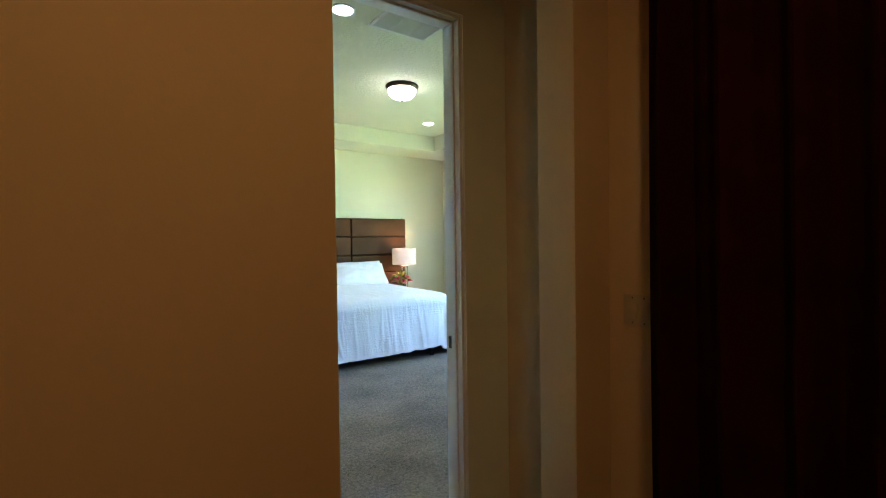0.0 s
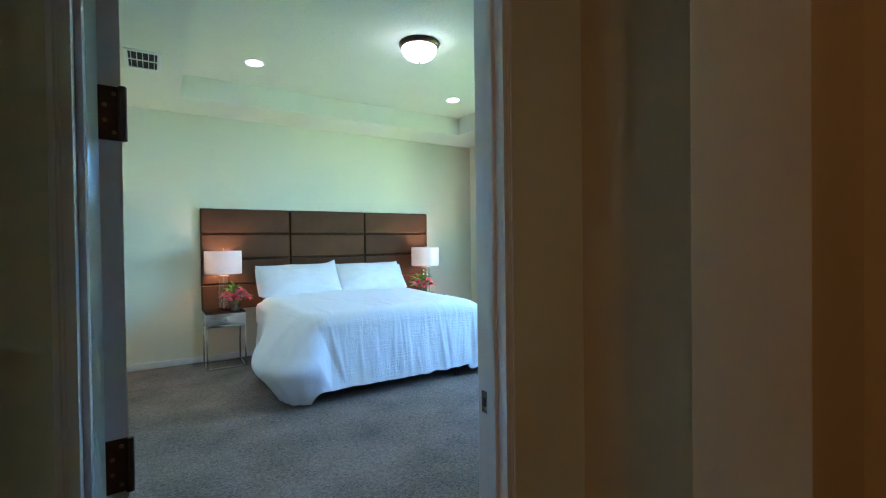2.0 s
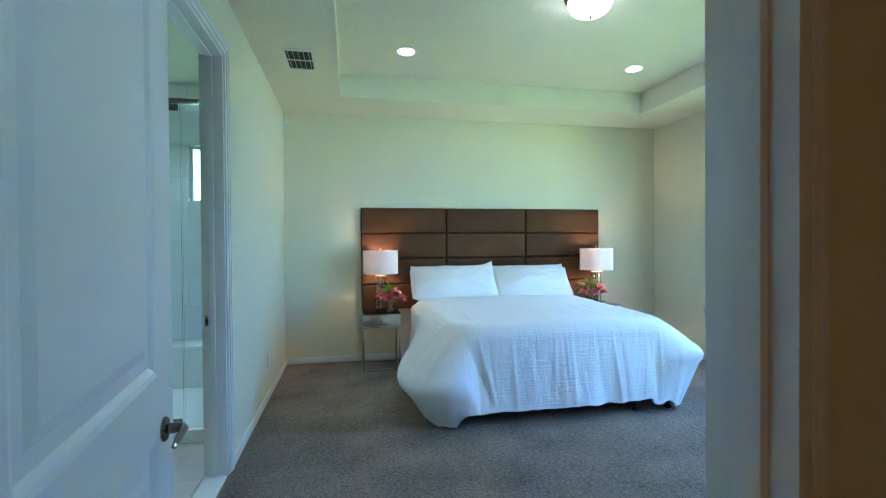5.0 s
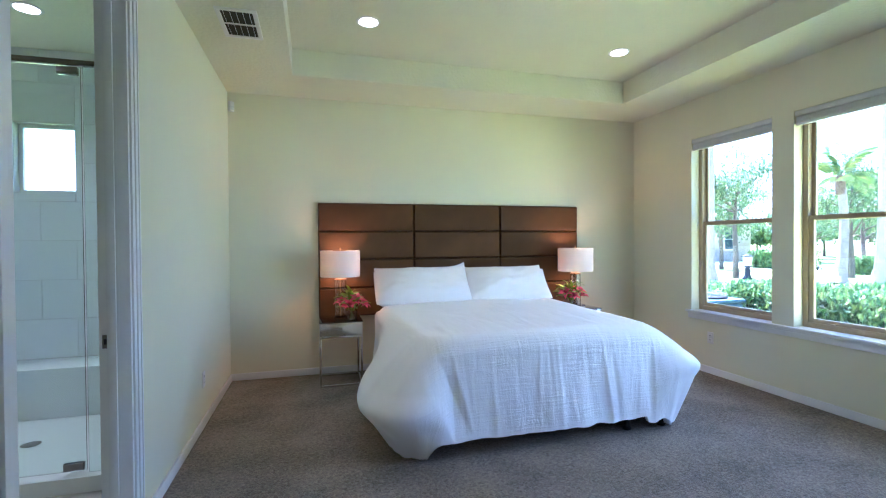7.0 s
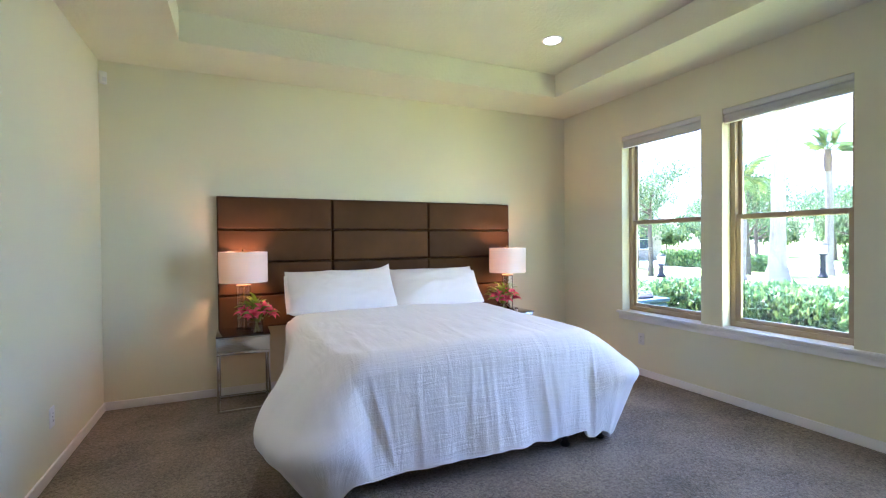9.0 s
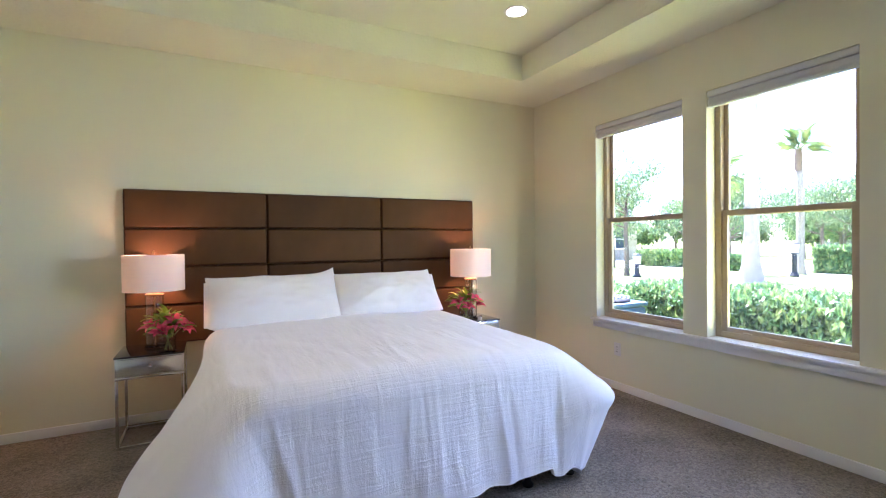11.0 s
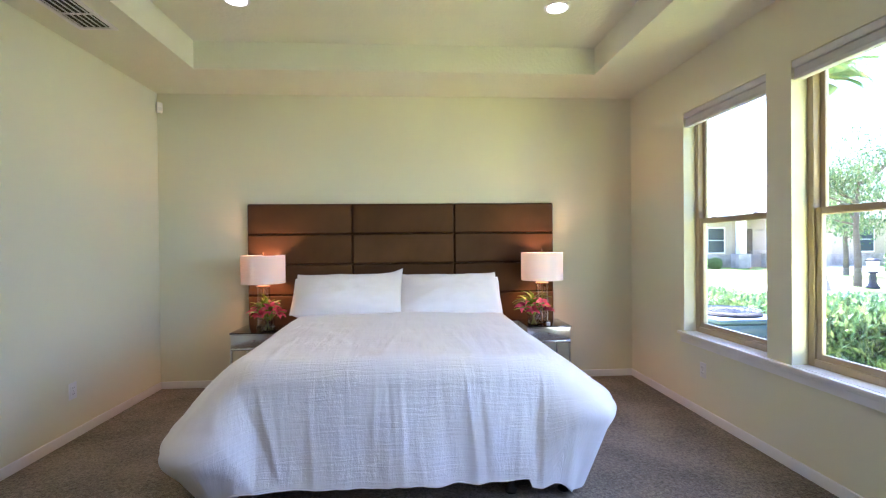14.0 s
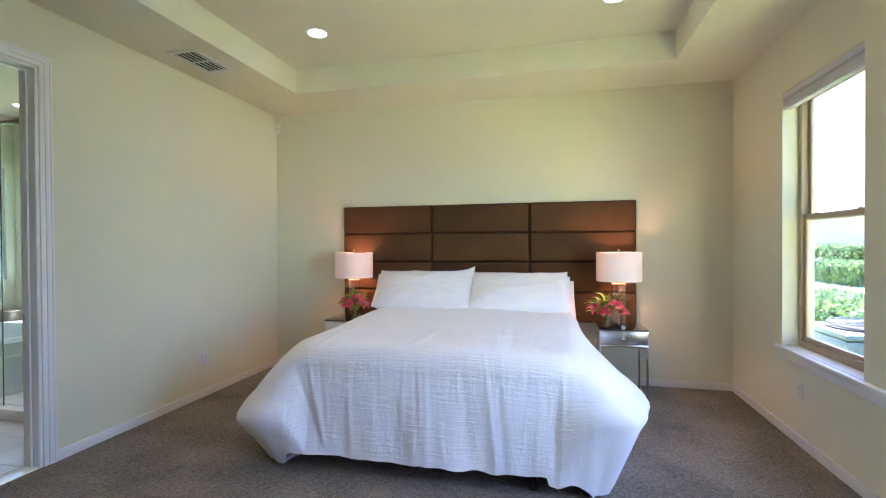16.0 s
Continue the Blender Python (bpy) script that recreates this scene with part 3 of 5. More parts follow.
def register(name, x0, x1, y0, y1, z, slats, rows, label, along="y"):
    v = thing(name, ((x0 + x1) / 2, (y0 + y1) / 2, z), label, "air vent")
    w, h = (x1 - x0) / 2, (y1 - y0) / 2
    part("backing", box(-w + 0.02, w - 0.02, -h + 0.02, h - 0.02, -0.004, -0.002), M_DARK, v)
    bm = bmesh.new()
    e = 0.028
    for a in ((-w, w, -h, -h + e), (-w, w, h - e, h), (-w, -w + e, -h + e, h - e), (w - e, w, -h + e, h - e)):
        bm_box(bm, *a, -0.012, -0.0005, 0.002)
    for r in range(1, rows):
        if along == "y":
            yy = -h + 2 * h * r / rows
            bm_box(bm, -w + e, w - e, yy - 0.006, yy + 0.006, -0.011, -0.004, 0.001)
        else:
            xx = -w + 2 * w * r / rows
            bm_box(bm, xx - 0.009, xx + 0.009, -h + e, h - e, -0.011, -0.004, 0.001)
    part("frame", bm, M_PLASTIC, v)
    s = mesh_of("slat", box(-0.001, 0.001, -h + e, h - e, -0.006, 0.006) if along == "y" else box(-w + e, w - e, -0.001, 0.001, -0.006, 0.006), M_PLASTIC, False)
    for i in range(slats):
        o = new("slat", s)
        o.parent = v
        k = (i + 0.5) / slats
        o.matrix_basis = pose(-w + e + (2 * w - 2 * e) * k, 0, -0.010, 0, -22, 0) if along == "y" else pose(0, -h + e + (2 * h - 2 * e) * k, -0.010, 50, 0, 0)
    return v


register("ceiling_register", 0.45, 0.70, 4.98, 5.40, SOFFIT, 5, 2, "white metal supply register in the lowered ceiling border")
register("return_air_grille", 1.66, 2.17, 2.79, 3.22, TRAY, 22, 3, "large white return-air grille in the raised ceiling", "x")

s = thing("alarm_sensor", (LW + 0.035, BW - 0.03, 2.665), "small white plastic alarm sensor high in the wall corner", "alarm sensor", rz=-135)
part("housing", box(-0.026, 0.026, -0.012, 0.02, -0.05, 0.05, 0.010), M_PLASTIC, s)
part("lens", box(-0.018, 0.018, 0.018, 0.023, -0.032, 0.002, 0.003), M_SHADE, s)


def outlet(at, rz):
    o = thing("wall_outlet", at, "white duplex wall outlet with cover plate", "wall outlet", "wall outlets", rz)
    part("cover_plate", box(-0.036, 0.036, -0.006, 0.0, -0.058, 0.058, 0.003), M_PLASTIC, o)
    for z in (-0.021, 0.021):
        r = part("receptacle", box(-0.017, 0.017, -0.009, -0.005, z - 0.014, z + 0.014, 0.003), M_PLASTIC, o)
        for x in (-0.006, 0.006):
            part("slot", box(x - 0.0012, x + 0.0012, -0.0096, -0.0085, z - 0.004, z + 0.006), M_DARK, r)
    part("screw", lathe([(0.0005, 0.0), (0.003, 0.0), (0.003, 0.002)], 10), M_NICKEL, o).matrix_basis = pose(0, -0.0058, 0, 90, 0, 0)
    return o


outlet((RW, 5.567, 0.36), -90)
outlet((LW, 5.58, 0.34), 90)


# ---- headboard of upholstered wall panels ----
head = thing("headboard", (2.56, BW, 0), "tall headboard of brown velvet upholstered wall panels", "headboard")


def cushion(w, h, d, seam=0.0):
    """A padded panel: flat field that rolls over to the edges."""
    bm = bmesh.new()
    n, m = 14, 8
    grid = []
    for j in range(m + 1):
        row = []
        for i in range(n + 1):
            a = -1 + 2 * i / n
            b = -1 + 2 * j / m
            a = math.copysign(1 - (1 - abs(a)) ** 1.9, a)
            b = math.copysign(1 - (1 - abs(b)) ** 1.7, b)
            fx = max(0.0, 1 - abs(a)) * w / 2
            fz = max(0.0, 1 - abs(b)) * h / 2
            r = 0.013
            f = 1.0
            for q in (fx, fz):
                if q < r:
                    f *= math.sqrt(max(0.0, 1 - (1 - q / r) ** 2)) * 0.42 + 0.58
            puff = 0.006 * (1 - a * a) * (1 - b * b)
            row.append(bm.verts.new((a * w / 2, -d * f - puff, b * h / 2)))
        grid.append(row)
    for j in range(m):
        for i in range(n):
            bm.faces.new((grid[j][i], grid[j][i + 1], grid[j + 1][i + 1], grid[j + 1][i]))
    rim = [grid[0][i] for i in range(n + 1)] + [grid[j][n] for j in range(1, m + 1)] + [grid[m][i] for i in range(n - 1, -1, -1)] + [grid[j][0] for j in range(m - 1, 0, -1)]
    back = [bm.verts.new((v.co.x, 0, v.co.z)) for v in rim]
    for k in range(len(rim)):
        bm.faces.new((rim[k], back[k], back[(k + 1) % len(rim)], rim[(k + 1) % len(rim)]))
    bm.faces.new(back)
    return bm


panel_mesh = mesh_of("panel", cushion(0.987, 0.2905, 0.055), M_VELVET)
for i in range(3):
    for j in range(2, 6):
        o = new("panel", panel_mesh)
        o.parent = head
        o.matrix_basis = pose(-0.990 + 0.990 * i, -0.003, 0.1465 + 0.292 * j)


# ---- bed ----
BX, BY0, BY1, BTOP = 2.545, 4.535, 6.64, 0.70


def rounded_box(x0, x1, y0, y1, z0, z1, rad, soft):
    """A box with broadly rounded upright corners and soft top and bottom edges."""
    bm = bmesh.new()
    n = 8
    ring = []
    for cx, cy, a0 in ((x1 - rad, y1 - rad, 0), (x0 + rad, y1 - rad, 90), (x0 + rad, y0 + rad, 180), (x1 - rad, y0 + rad, 270)):
        for k in range(n + 1):
            a = radians(a0 + 90 * k / n)
            ring.append((cx, cy, math.cos(a), math.sin(a)))
    rings = []
    for inset, z in ((soft, z0), (soft * 0.3, z0 + soft * 0.3), (0, z0 + soft), (0, z1 - soft), (soft * 0.3, z1 - soft * 0.3), (soft, z1)):
        rings.append([bm.verts.new((cx + (rad - inset) * c, cy + (rad - inset) * q, z)) for cx, cy, c, q in ring])
    m = len(ring)
    for a, b in zip(rings, rings[1:]):
        for k in range(m):
            bm.faces.new((a[k], a[(k + 1) % m], b[(k + 1) % m], b[k]))
    bm.faces.new(rings[0][::-1])
    bm.faces.new(rings[-1])
    return bm


bed = thing("bed", (0, 0, 0), "king-size bed base and mattress on a black metal frame", "bed")
part("box_spring", rounded_box(BX - 0.93, BX + 0.93, BY0 + 0.06, BY1 - 0.02, 0.17, 0.40, 0.26, 0.03), M_BOX, bed)
part("mattress", rounded_box(BX - 0.945, BX + 0.945, BY0 + 0.05, BY1 - 0.02, 0.405, BTOP - 0.035, 0.27, 0.05), M_LINEN, bed)
bm = bmesh.new()
for x in (BX - 0.93, BX - 0.02, BX + 0.89):
    bm_box(bm, x, x + 0.04, BY0 + 0.06, BY1 - 0.06, 0.13, 0.168, 0.004)
for y in (BY0 + 0.08, BY0 + 1.0, BY1 - 0.14):
    bm_box(bm, BX - 0.93, BX + 0.93, y, y + 0.04, 0.125, 0.160, 0.004)
part("frame_rail", bm, M_BLACK, bed)
for x in (BX - 0.86, BX + 0.62, BX + 0.91):
    for y in (BY0 + (0.30 if x < BX else 0.10), BY1 - 0.16):
        part("bed_leg", lathe([(0.030, 0.0), (0.032, 0.012), (0.022, 0.020), (0.018, 0.028), (0.018, 0.13)], 16, (x, y, 0)), M_BLACK, bed, "black bed leg with a round glide")


def bump_noise(x, y, s, k=0.0):
    return noise.noise(Vector((x * s, y * s, k)))


def ease(t):
    t = max(0.0, min(1.0, t))
    return t * t * (3 - 2 * t)


# hanging folds of the front: place along the front at the shoulder, drift by the hem, width, depth
FRONT_FOLDS = ((-0.90, 0.20, 0.040, 0.022), (-0.79, 0.22, 0.055, -0.018), (-0.69, 0.13, 0.022, 0.009), (-0.62, 0.06, 0.018, -0.006),
               (-0.44, 0.03, 0.022, 0.006), (-0.27, 0.06, 0.030, -0.006), (-0.10, -0.02, 0.018, 0.006), (-0.03, 0.03, 0.016, -0.006), (0.03, 0.02, 0.020, 0.007),
               (0.24, 0.05, 0.030, -0.005), (0.38, 0.05, 0.018, 0.008), (0.44, 0.04, 0.018, -0.007), (0.66, -0.02, 0.030, 0.005), (0.79, -0.03, 0.020, 0.012), (0.87, -0.02, 0.024, -0.014))


def fold_depth(u, e):
    """How far the front folds push the cloth out at u along the front, e below the shoulder."""
    total = 0.0
    for u0, drift, width, depth in FRONT_FOLDS:
        x = (u - u0 - drift * e / 0.5) / (width * (0.7 + 1.6 * max(0.0, e)))
        if abs(x) < 4:
            total += depth * (math.exp(-abs(x) ** 1.35) - 0.18 * math.exp(-x * x / 6)) * ease((e + 0.22) / 0.50)
    return total


def duvet():
    """A cloth laid over the mattress: shoulders roll over, the front hangs in soft folds, the foot corners flare out and turn under."""
    bm = bmesh.new()
    uvl = bm.loops.layers.uv.new("UVMap")
    calm_uv = bm.loops.layers.uv.new("Calm")
    calm = {}
    a, r, R = 0.955, 0.12, 0.26
    y_head, L = 6.17, 6.17 - BY0 - 0.02
    over = 0.56
    nu, nv = 300, 240
    U, V = a + over, L + over
    grid = []
    for j in range(nv + 1):
        v = V * j / nv
        row = []
        for i in range(nu + 1):
            u = -U + 2 * U * i / nu
            du, dv = max(0.0, abs(u) - (a - R)), max(0.0, v - (L - R))
            sgn = 1 if u > 0 else -1
            reach = max(du, dv)
            th = math.pi / 2                     # 0 straight to the side, a right angle straight to the foot
            if du > 0:
                th = math.pi / 4 * (dv / du if dv < du else 2 - du / dv)
            ex, ey = (sgn * math.cos(th), -math.sin(th)) if reach > 0 else (0.0, 0.0)
            cx = max(-(a - R), min(a - R, u))
            cy = y_head - min(v, L - R)
            side = math.cos(th) if reach > 0 else 0.0
            near_foot = ease((v - 0.10) / (L - 0.42))
            g = near_foot * (1 - ease((math.degrees(th) - (38 if sgn < 0 else 28)) / 56)) if reach > 0 else 0.0
            d = reach - (R - r)                  # cloth past the start of the shoulder
            arc = r * math.pi / 2
            out, fall = d, 0.0
            if 0 < d <= arc:
                out, fall = r * math.sin(d / r), r * (1 - math.cos(d / r))
            elif d > arc:
                e = d - arc
                out, fall = r + e * 0.07, r + e
                along = sgn * (min(abs(u), a - R) + (math.pi / 2 - th) * 0.4 + max(0.0, L - R - v))
                w = min(1.0, e / 0.38) ** 1.3
                fold = 0.006 * math.sin(along * 17 + 1.3 * math.sin(along * 5 + 1)) + 0.042 * bump_noise(along, e * 0.5, 2.8, 4.0)
                fold += 0.012 * bump_noise(along, e * 0.3, 7.5, 9.0)
                out += fold * w * (1 - g)
                fall += 0.035 * ease((u - 0.70) / 0.05) * ease((th - 0.7) / 0.3) * w
                fall += (0.018 * bump_noise(along, 0.0, 4.0, 2.0) + 0.010 * bump_noise(along, 0.0, 11.0, 6.0)) * w
            if dv > 0 and th > 0.6:
                out += fold_depth(u if abs(u) < a - R else sgn * (a - R + (math.pi / 2 - th) * 0.30), d - arc) * ease((th - 0.6) / 0.5) * ease(dv / 0.15)
            if d > 0 and g > 0:
                # the foot corners tent out to a knee-high tip and turn in again
                dt, ot, ft, back = (0.60, 0.405, 0.42, 0.60) if sgn < 0 else (0.46, 0.405, 0.27, 0.36)
                de = d * (1 + 0.58 * g)
                k = de / dt
                soft = 0.24
                h = ease((k - 1 + soft) / (2 * soft))
                of = ot * k ** 0.90
                ff = ft * k ** 1.30
                of2, ff2 = ot * 1.0 - (de - dt) * back, ft + (de - dt) * 0.90
                of, ff = of + (of2 - of) * h, ff + (ff2 - ff) * h
                out, fall = out + (of - out) * g, fall + (ff - fall) * g
                out += 0.016 * g * bump_noise(th * 1.2 + v * 0.6, d * 0.6, 3.0, 11.0) * min(1.0, d / 0.25)
            z = BTOP + 0.025 - fall
            # a softly padded top, higher towards the pillows
            dome = 0.030 * (1 - (abs(u) / a) ** 2 if abs(u) < a else 0) + 0.016 * (1 - min(1.0, v / L))
            lump = 0.009 * bump_noise(u, v, 2.6) + 0.004 * bump_noise(u, v, 7.0, 3.0)
            crease = sum(0.0045 * w * math.exp(-abs((u - c0 - 0.05 * math.sin(v * 3 + c0 * 9)) / 0.022) ** 1.3) for c0, w in ((-0.62, 0.8), (-0.30, -0.7), (-0.02, 1.0), (0.36, 1.0), (0.44, -0.8), (0.66, 0.7))) * ease((v - 0.75) / 0.5) * max(0.0, 1 - max(0.0, d) / 0.1)
            z += crease + (dome * max(0.0, 1 - fall / 0.2) if fall < 0.2 else 0) + lump * max(0.25, 1 - max(0.0, d) / arc)
            if z < 0.020:
                out -= (0.020 - z) * 0.55
                z = 0.020 + 0.004 * abs(bump_noise(u, v, 2.0))
            out += R - r
            calm[i, j] = 1 - 0.8 * g * ease(d / 0.2)
            row.append(bm.verts.new((BX + cx + ex * max(0.0, out), cy + ey * max(0.0, out), z)))
        grid.append(row)
    # true lengths along the cloth, so that the weave keeps its size round the corners
    P = np.array([[tuple(q.co) for q in row] for row in grid])
    su = np.concatenate([np.zeros((nv + 1, 1)), np.cumsum(np.linalg.norm(np.diff(P, axis=1), axis=2), axis=1)], axis=1)
    su -= su[:, nu // 2:nu // 2 + 1]
    sv = np.concatenate([np.zeros((1, nu + 1)), np.cumsum(np.linalg.norm(np.diff(P, axis=0), axis=2), axis=0)], axis=0)
    for j in range(nv):
        for i in range(nu):
            f = bm.faces.new((grid[j][i], grid[j + 1][i], grid[j + 1][i + 1], grid[j][i + 1]))
            for loop, (p, q) in zip(f.loops, ((i, j), (i, j + 1), (i + 1, j + 1), (i + 1, j))):
                loop[uvl].uv = (su[q, p], sv[q, p])
                loop[calm_uv].uv = (calm[p, q], 0.0)
    edge = [P[j, 0] for j in range(20, nv)] + [P[nv, i] for i in range(0, nu + 1)] + [P[j, nu] for j in range(nv - 1, 19, -1)]
    dv_ = thing("duvet", (0, 0, 0), "white crinkled cotton duvet draped over the king-size bed", "duvet")
    ob = part("duvet_cover", bm, M_DUVET, dv_)
    so = ob.modifiers.new("thickness", "SOLIDIFY")
    so.thickness, so.offset = 0.022, -1
    part("hem", sweep([tuple(q) for q in edge], [0.0032] * len(edge), 6), M_LINEN, dv_, "stitched white hem")
    return dv_


duvet()


def pillow(w, h, d, seed, ear=0.0):
    """A stuffed pillowcase with pinched corners, a hem flap at one end and soft dents."""
    bm = bmesh.new()
    n, m = 60, 36
    sides = []
    for s in (1, -1):
        grid = []
        for j in range(m + 1):
            row = []
            for i in range(n + 1):
                a, b = -1 + 2 * i / n, -1 + 2 * j / m
                fill = max(0.0, (1 - abs(a) ** 2.8)) ** 0.62 * max(0.0, (1 - abs(b) ** 2.2)) ** 0.66
                pinch = 1 - 0.03 * (1 - abs(a) ** 4) * abs(b) ** 6
                pinch_x = 1 - 0.025 * (1 - b * b) * abs(a) ** 5
                x, z = a * w / 2 * pinch_x, b * h / 2 * pinch
                x *= 1 - 0.030 * b
                low = abs(a) ** 6 * max(0.0, -b) ** 4
                x, z = x * (1 - 0.05 * low), z * (1 - 0.17 * low)
                x += ear * 0.012 * max(0.0, b) * a
                z += ear * 0.055 * max(0.0, a * b) ** 4 * (1 if a > 0 else 0.1)
                dent = 0.005 * math.sin(9 * a * b + seed) * abs(a * b) + 0.026 * noise.noise(Vector((a * 1.9 + seed, b * 1.5, s))) + 0.012 * noise.noise(Vector((a * 4 + seed, b * 4, s))) + 0.004 * noise.noise(Vector((a * 3 + b * 2 + seed, (b - a) * 9, s)))
                z -= 0.014 * (1 - a * a) * max(0.0, b)
                row.append(bm.verts.new((x, s * (d / 2 * fill + dent * fill), z)))
            grid.append(row)
        sides.append(grid)
    for grid in sides:
        for j in range(m):
            for i in range(n):
                bm.faces.new((grid[j][i], grid[j][i + 1], grid[j + 1][i + 1], grid[j + 1][i]))
    bmesh.ops.remove_doubles(bm, verts=bm.verts, dist=0.0012)
    return bm


def add_pillow(x, y, z, lean, turn, w, h, seed, label, ear=0.0, hem=0):
    p = thing("pillow", (x, y, z), label, "pillow", "pillows on the bed")
    p.matrix_basis = pose(x, y, z, -lean, 0, turn)
    body = part("pillow_body", pillow(w, h, 0.28, seed, ear), M_PILLOW, p)
    if hem:
        bm = bmesh.new()
        n = 18
        r0, r1 = [], []
        for k in range(n):
            t = 2 * math.pi * k / n
            r0.append(bm.verts.new((hem * (w / 2 - 0.050), 0.034 * math.sin(t) * (1.0 + 0.2 * math.sin(3 * t)), (h / 2 - 0.045) * math.cos(t))))
            r1.append(bm.verts.new((hem * (w / 2 + 0.006), 0.014 * math.sin(t) * (1.0 + 0.4 * math.sin(2 * t + 1)) - 0.012 * math.cos(2 * t), (h / 2 - 0.045) * math.cos(t) - 0.010)))
        for k in range(n):
            bm.faces.new((r0[k], r0[(k + 1) % n], r1[(k + 1) % n], r1[k]))
        f = part("open_hem", bm, M_PILLOW, p, "loose open end of the pillowcase")
        so = f.modifiers.new("thickness", "SOLIDIFY")
        so.thickness = 0.003
    return p


add_pillow(2.078, 6.285, 0.905, 37, 0, 0.955, 0.46, 1.0, "white cotton pillow leaning on the headboard", 1.0, -1)
add_pillow(2.972, 6.285, 0.897, 37, 0, 0.90, 0.46, 5.0, "white cotton pillow leaning on the headboard", 0.15, 1)
add_pillow(2.16, 6.510, 0.862, 24, 0, 0.68, 0.42, 9.0, "white cotton pillow behind the front pillow")
add_pillow(3.055, 6.480, 0.800, 24, 0, 0.86, 0.42, 12.0, "white cotton pillow behind the front pillow", 0)


# ---- nightstands ----
def nightstand(x, y, label):
    n = thing("nightstand", (x, y, 0), label, "nightstand", "mirrored nightstands")
    w, d, h = 0.197, 0.20, 0.605
    part("glass_top", box(-w - 0.004, w + 0.004, -d - 0.004, d + 0.004, h - 0.012, h, 0.003), M_BLACKGLASS, n, "dark smoked glass top")
    part("case", box(-w, w, -d + 0.012, d, h - 0.135, h - 0.0125, 0.002), M_MIRROR, n, "mirrored glass case")
    dr = part("drawer_front", box(-w + 0.010, w - 0.010, -d, -d + 0.0115, h - 0.128, h - 0.020, 0.004), M_MIRROR, n, "bevelled mirrored drawer front")
    kn = part("knob", lathe([(0.004, 0), (0.004, 0.008), (0.011, 0.014), (0.013, 0.020), (0.009, 0.026), (0.001, 0.028)], 12), M_CHROME, dr)
    kn.matrix_basis = pose(0, -d, h - 0.074, 90, 0, 0)
    part("lower_rail", box(-w, w, -d + 0.001, -d + 0.014, h - 0.153, h - 0.1355, 0.002), M_CHROME, n)
    for sx in (-1, 1):
        for sy in (-1, 1):
            x0 = sx * (w - 0.009)
            y0 = sy * (d - 0.009)
            part("leg", box(x0 - 0.009, x0 + 0.009, y0 - 0.009, y0 + 0.009, 0.018, h - (0.1535 if sy < 0 else 0.1355), 0.0015), M_CHROME, n)
        part("floor_bar", box(sx * (w - 0.009) - 0.009, sx * (w - 0.009) + 0.009, -d, d, 0.0, 0.0178, 0.0015), M_CHROME, n)
    part("floor_bar", box(-w + 0.018, w - 0.018, -d, -d + 0.018, 0.0, 0.0178, 0.0015), M_CHROME, n)
    part("floor_bar", box(-w + 0.018, w - 0.018, d - 0.018, d, 0.0, 0.0178, 0.0015), M_CHROME, n)
    return n


nightstand(1.272, 6.425, "mirrored nightstand with a chrome base and a dark glass top")
nightstand(3.868, 6.440, "mirrored nightstand with a chrome base and a dark glass top")


def table_lamp(x, y):
    z = 0.605
    l = thing("table_lamp", (x, y, z), "clear glass column table lamp with a lit white drum shade", "table lamp", "bedside lamps")
    part("base_disc", lathe([(0.001, 0), (0.064, 0), (0.066, 0.006), (0.062, 0.018), (0.001, 0.020)], 32), M_CLEAR, l, "clear crystal foot")
    part("column", lathe([(0.053, 0.0205), (0.056, 0.024), (0.056, 0.368), (0.053, 0.372), (0.050, 0.368), (0.050, 0.026)], 32), M_CLEAR, l, "hollow clear glass column")
    part("rod", lathe([(0.005, 0.021), (0.005, 0.372)], 10), M_BRASS, l)
    part("cap", lathe([(0.001, 0.3725), (0.058, 0.3725), (0.060, 0.378), (0.056, 0.384), (0.014, 0.388), (0.012, 0.398), (0.001, 0.400)], 32), M_BRASS, l, "antique brass cap")
    R = 0.192
    z0, z1 = 0.405, 0.660
    bm = bmesh.new()
    n = 64
    prof = [(R, z0), (R, z1), (R - 0.004, z1), (R - 0.004, z0)]
    rings = [[bm.verts.new((r * math.cos(2 * math.pi * k / n), r * math.sin(2 * math.pi * k / n), zz)) for k in range(n)] for r, zz in prof]
    for a in range(4):
        for k in range(n):
            bm.faces.new((rings[a][k], rings[a][(k + 1) % n], rings[(a + 1) % 4][(k + 1) % n], rings[(a + 1) % 4][k]))
    sh = part("shade", bm, M_LAMPSHADE, l, "white linen drum shade, lit from within")
    bm = bmesh.new()
    for k in range(3):
        t = 2 * math.pi * k / 3
        sweep([(0.006 * math.cos(t), 0.006 * math.sin(t), z1 - 0.02), ((R - 0.004) * math.cos(t), (R - 0.004) * math.sin(t), z1 - 0.012)], [0.002, 0.002], 6, bm)
    part("spider", bm, M_BRASS, sh)
    part("harp_rod", lathe([(0.003, 0.40), (0.003, 0.66)], 8), M_BRASS, l)
    part("finial", lathe([(0.002, 0.656), (0.008, 0.662), (0.004, 0.668), (0.009, 0.676), (0.006, 0.686), (0.001, 0.690)], 14), M_BRASS, l)
    lamp("bedside_bulb", "POINT", (x, y + 0.06, z + 0.54), LAMP_W, (1.0, 0.45, 0.18), 0.03)
    return l


table_lamp(1.281, 6.482)
table_lamp(3.850, 6.405)


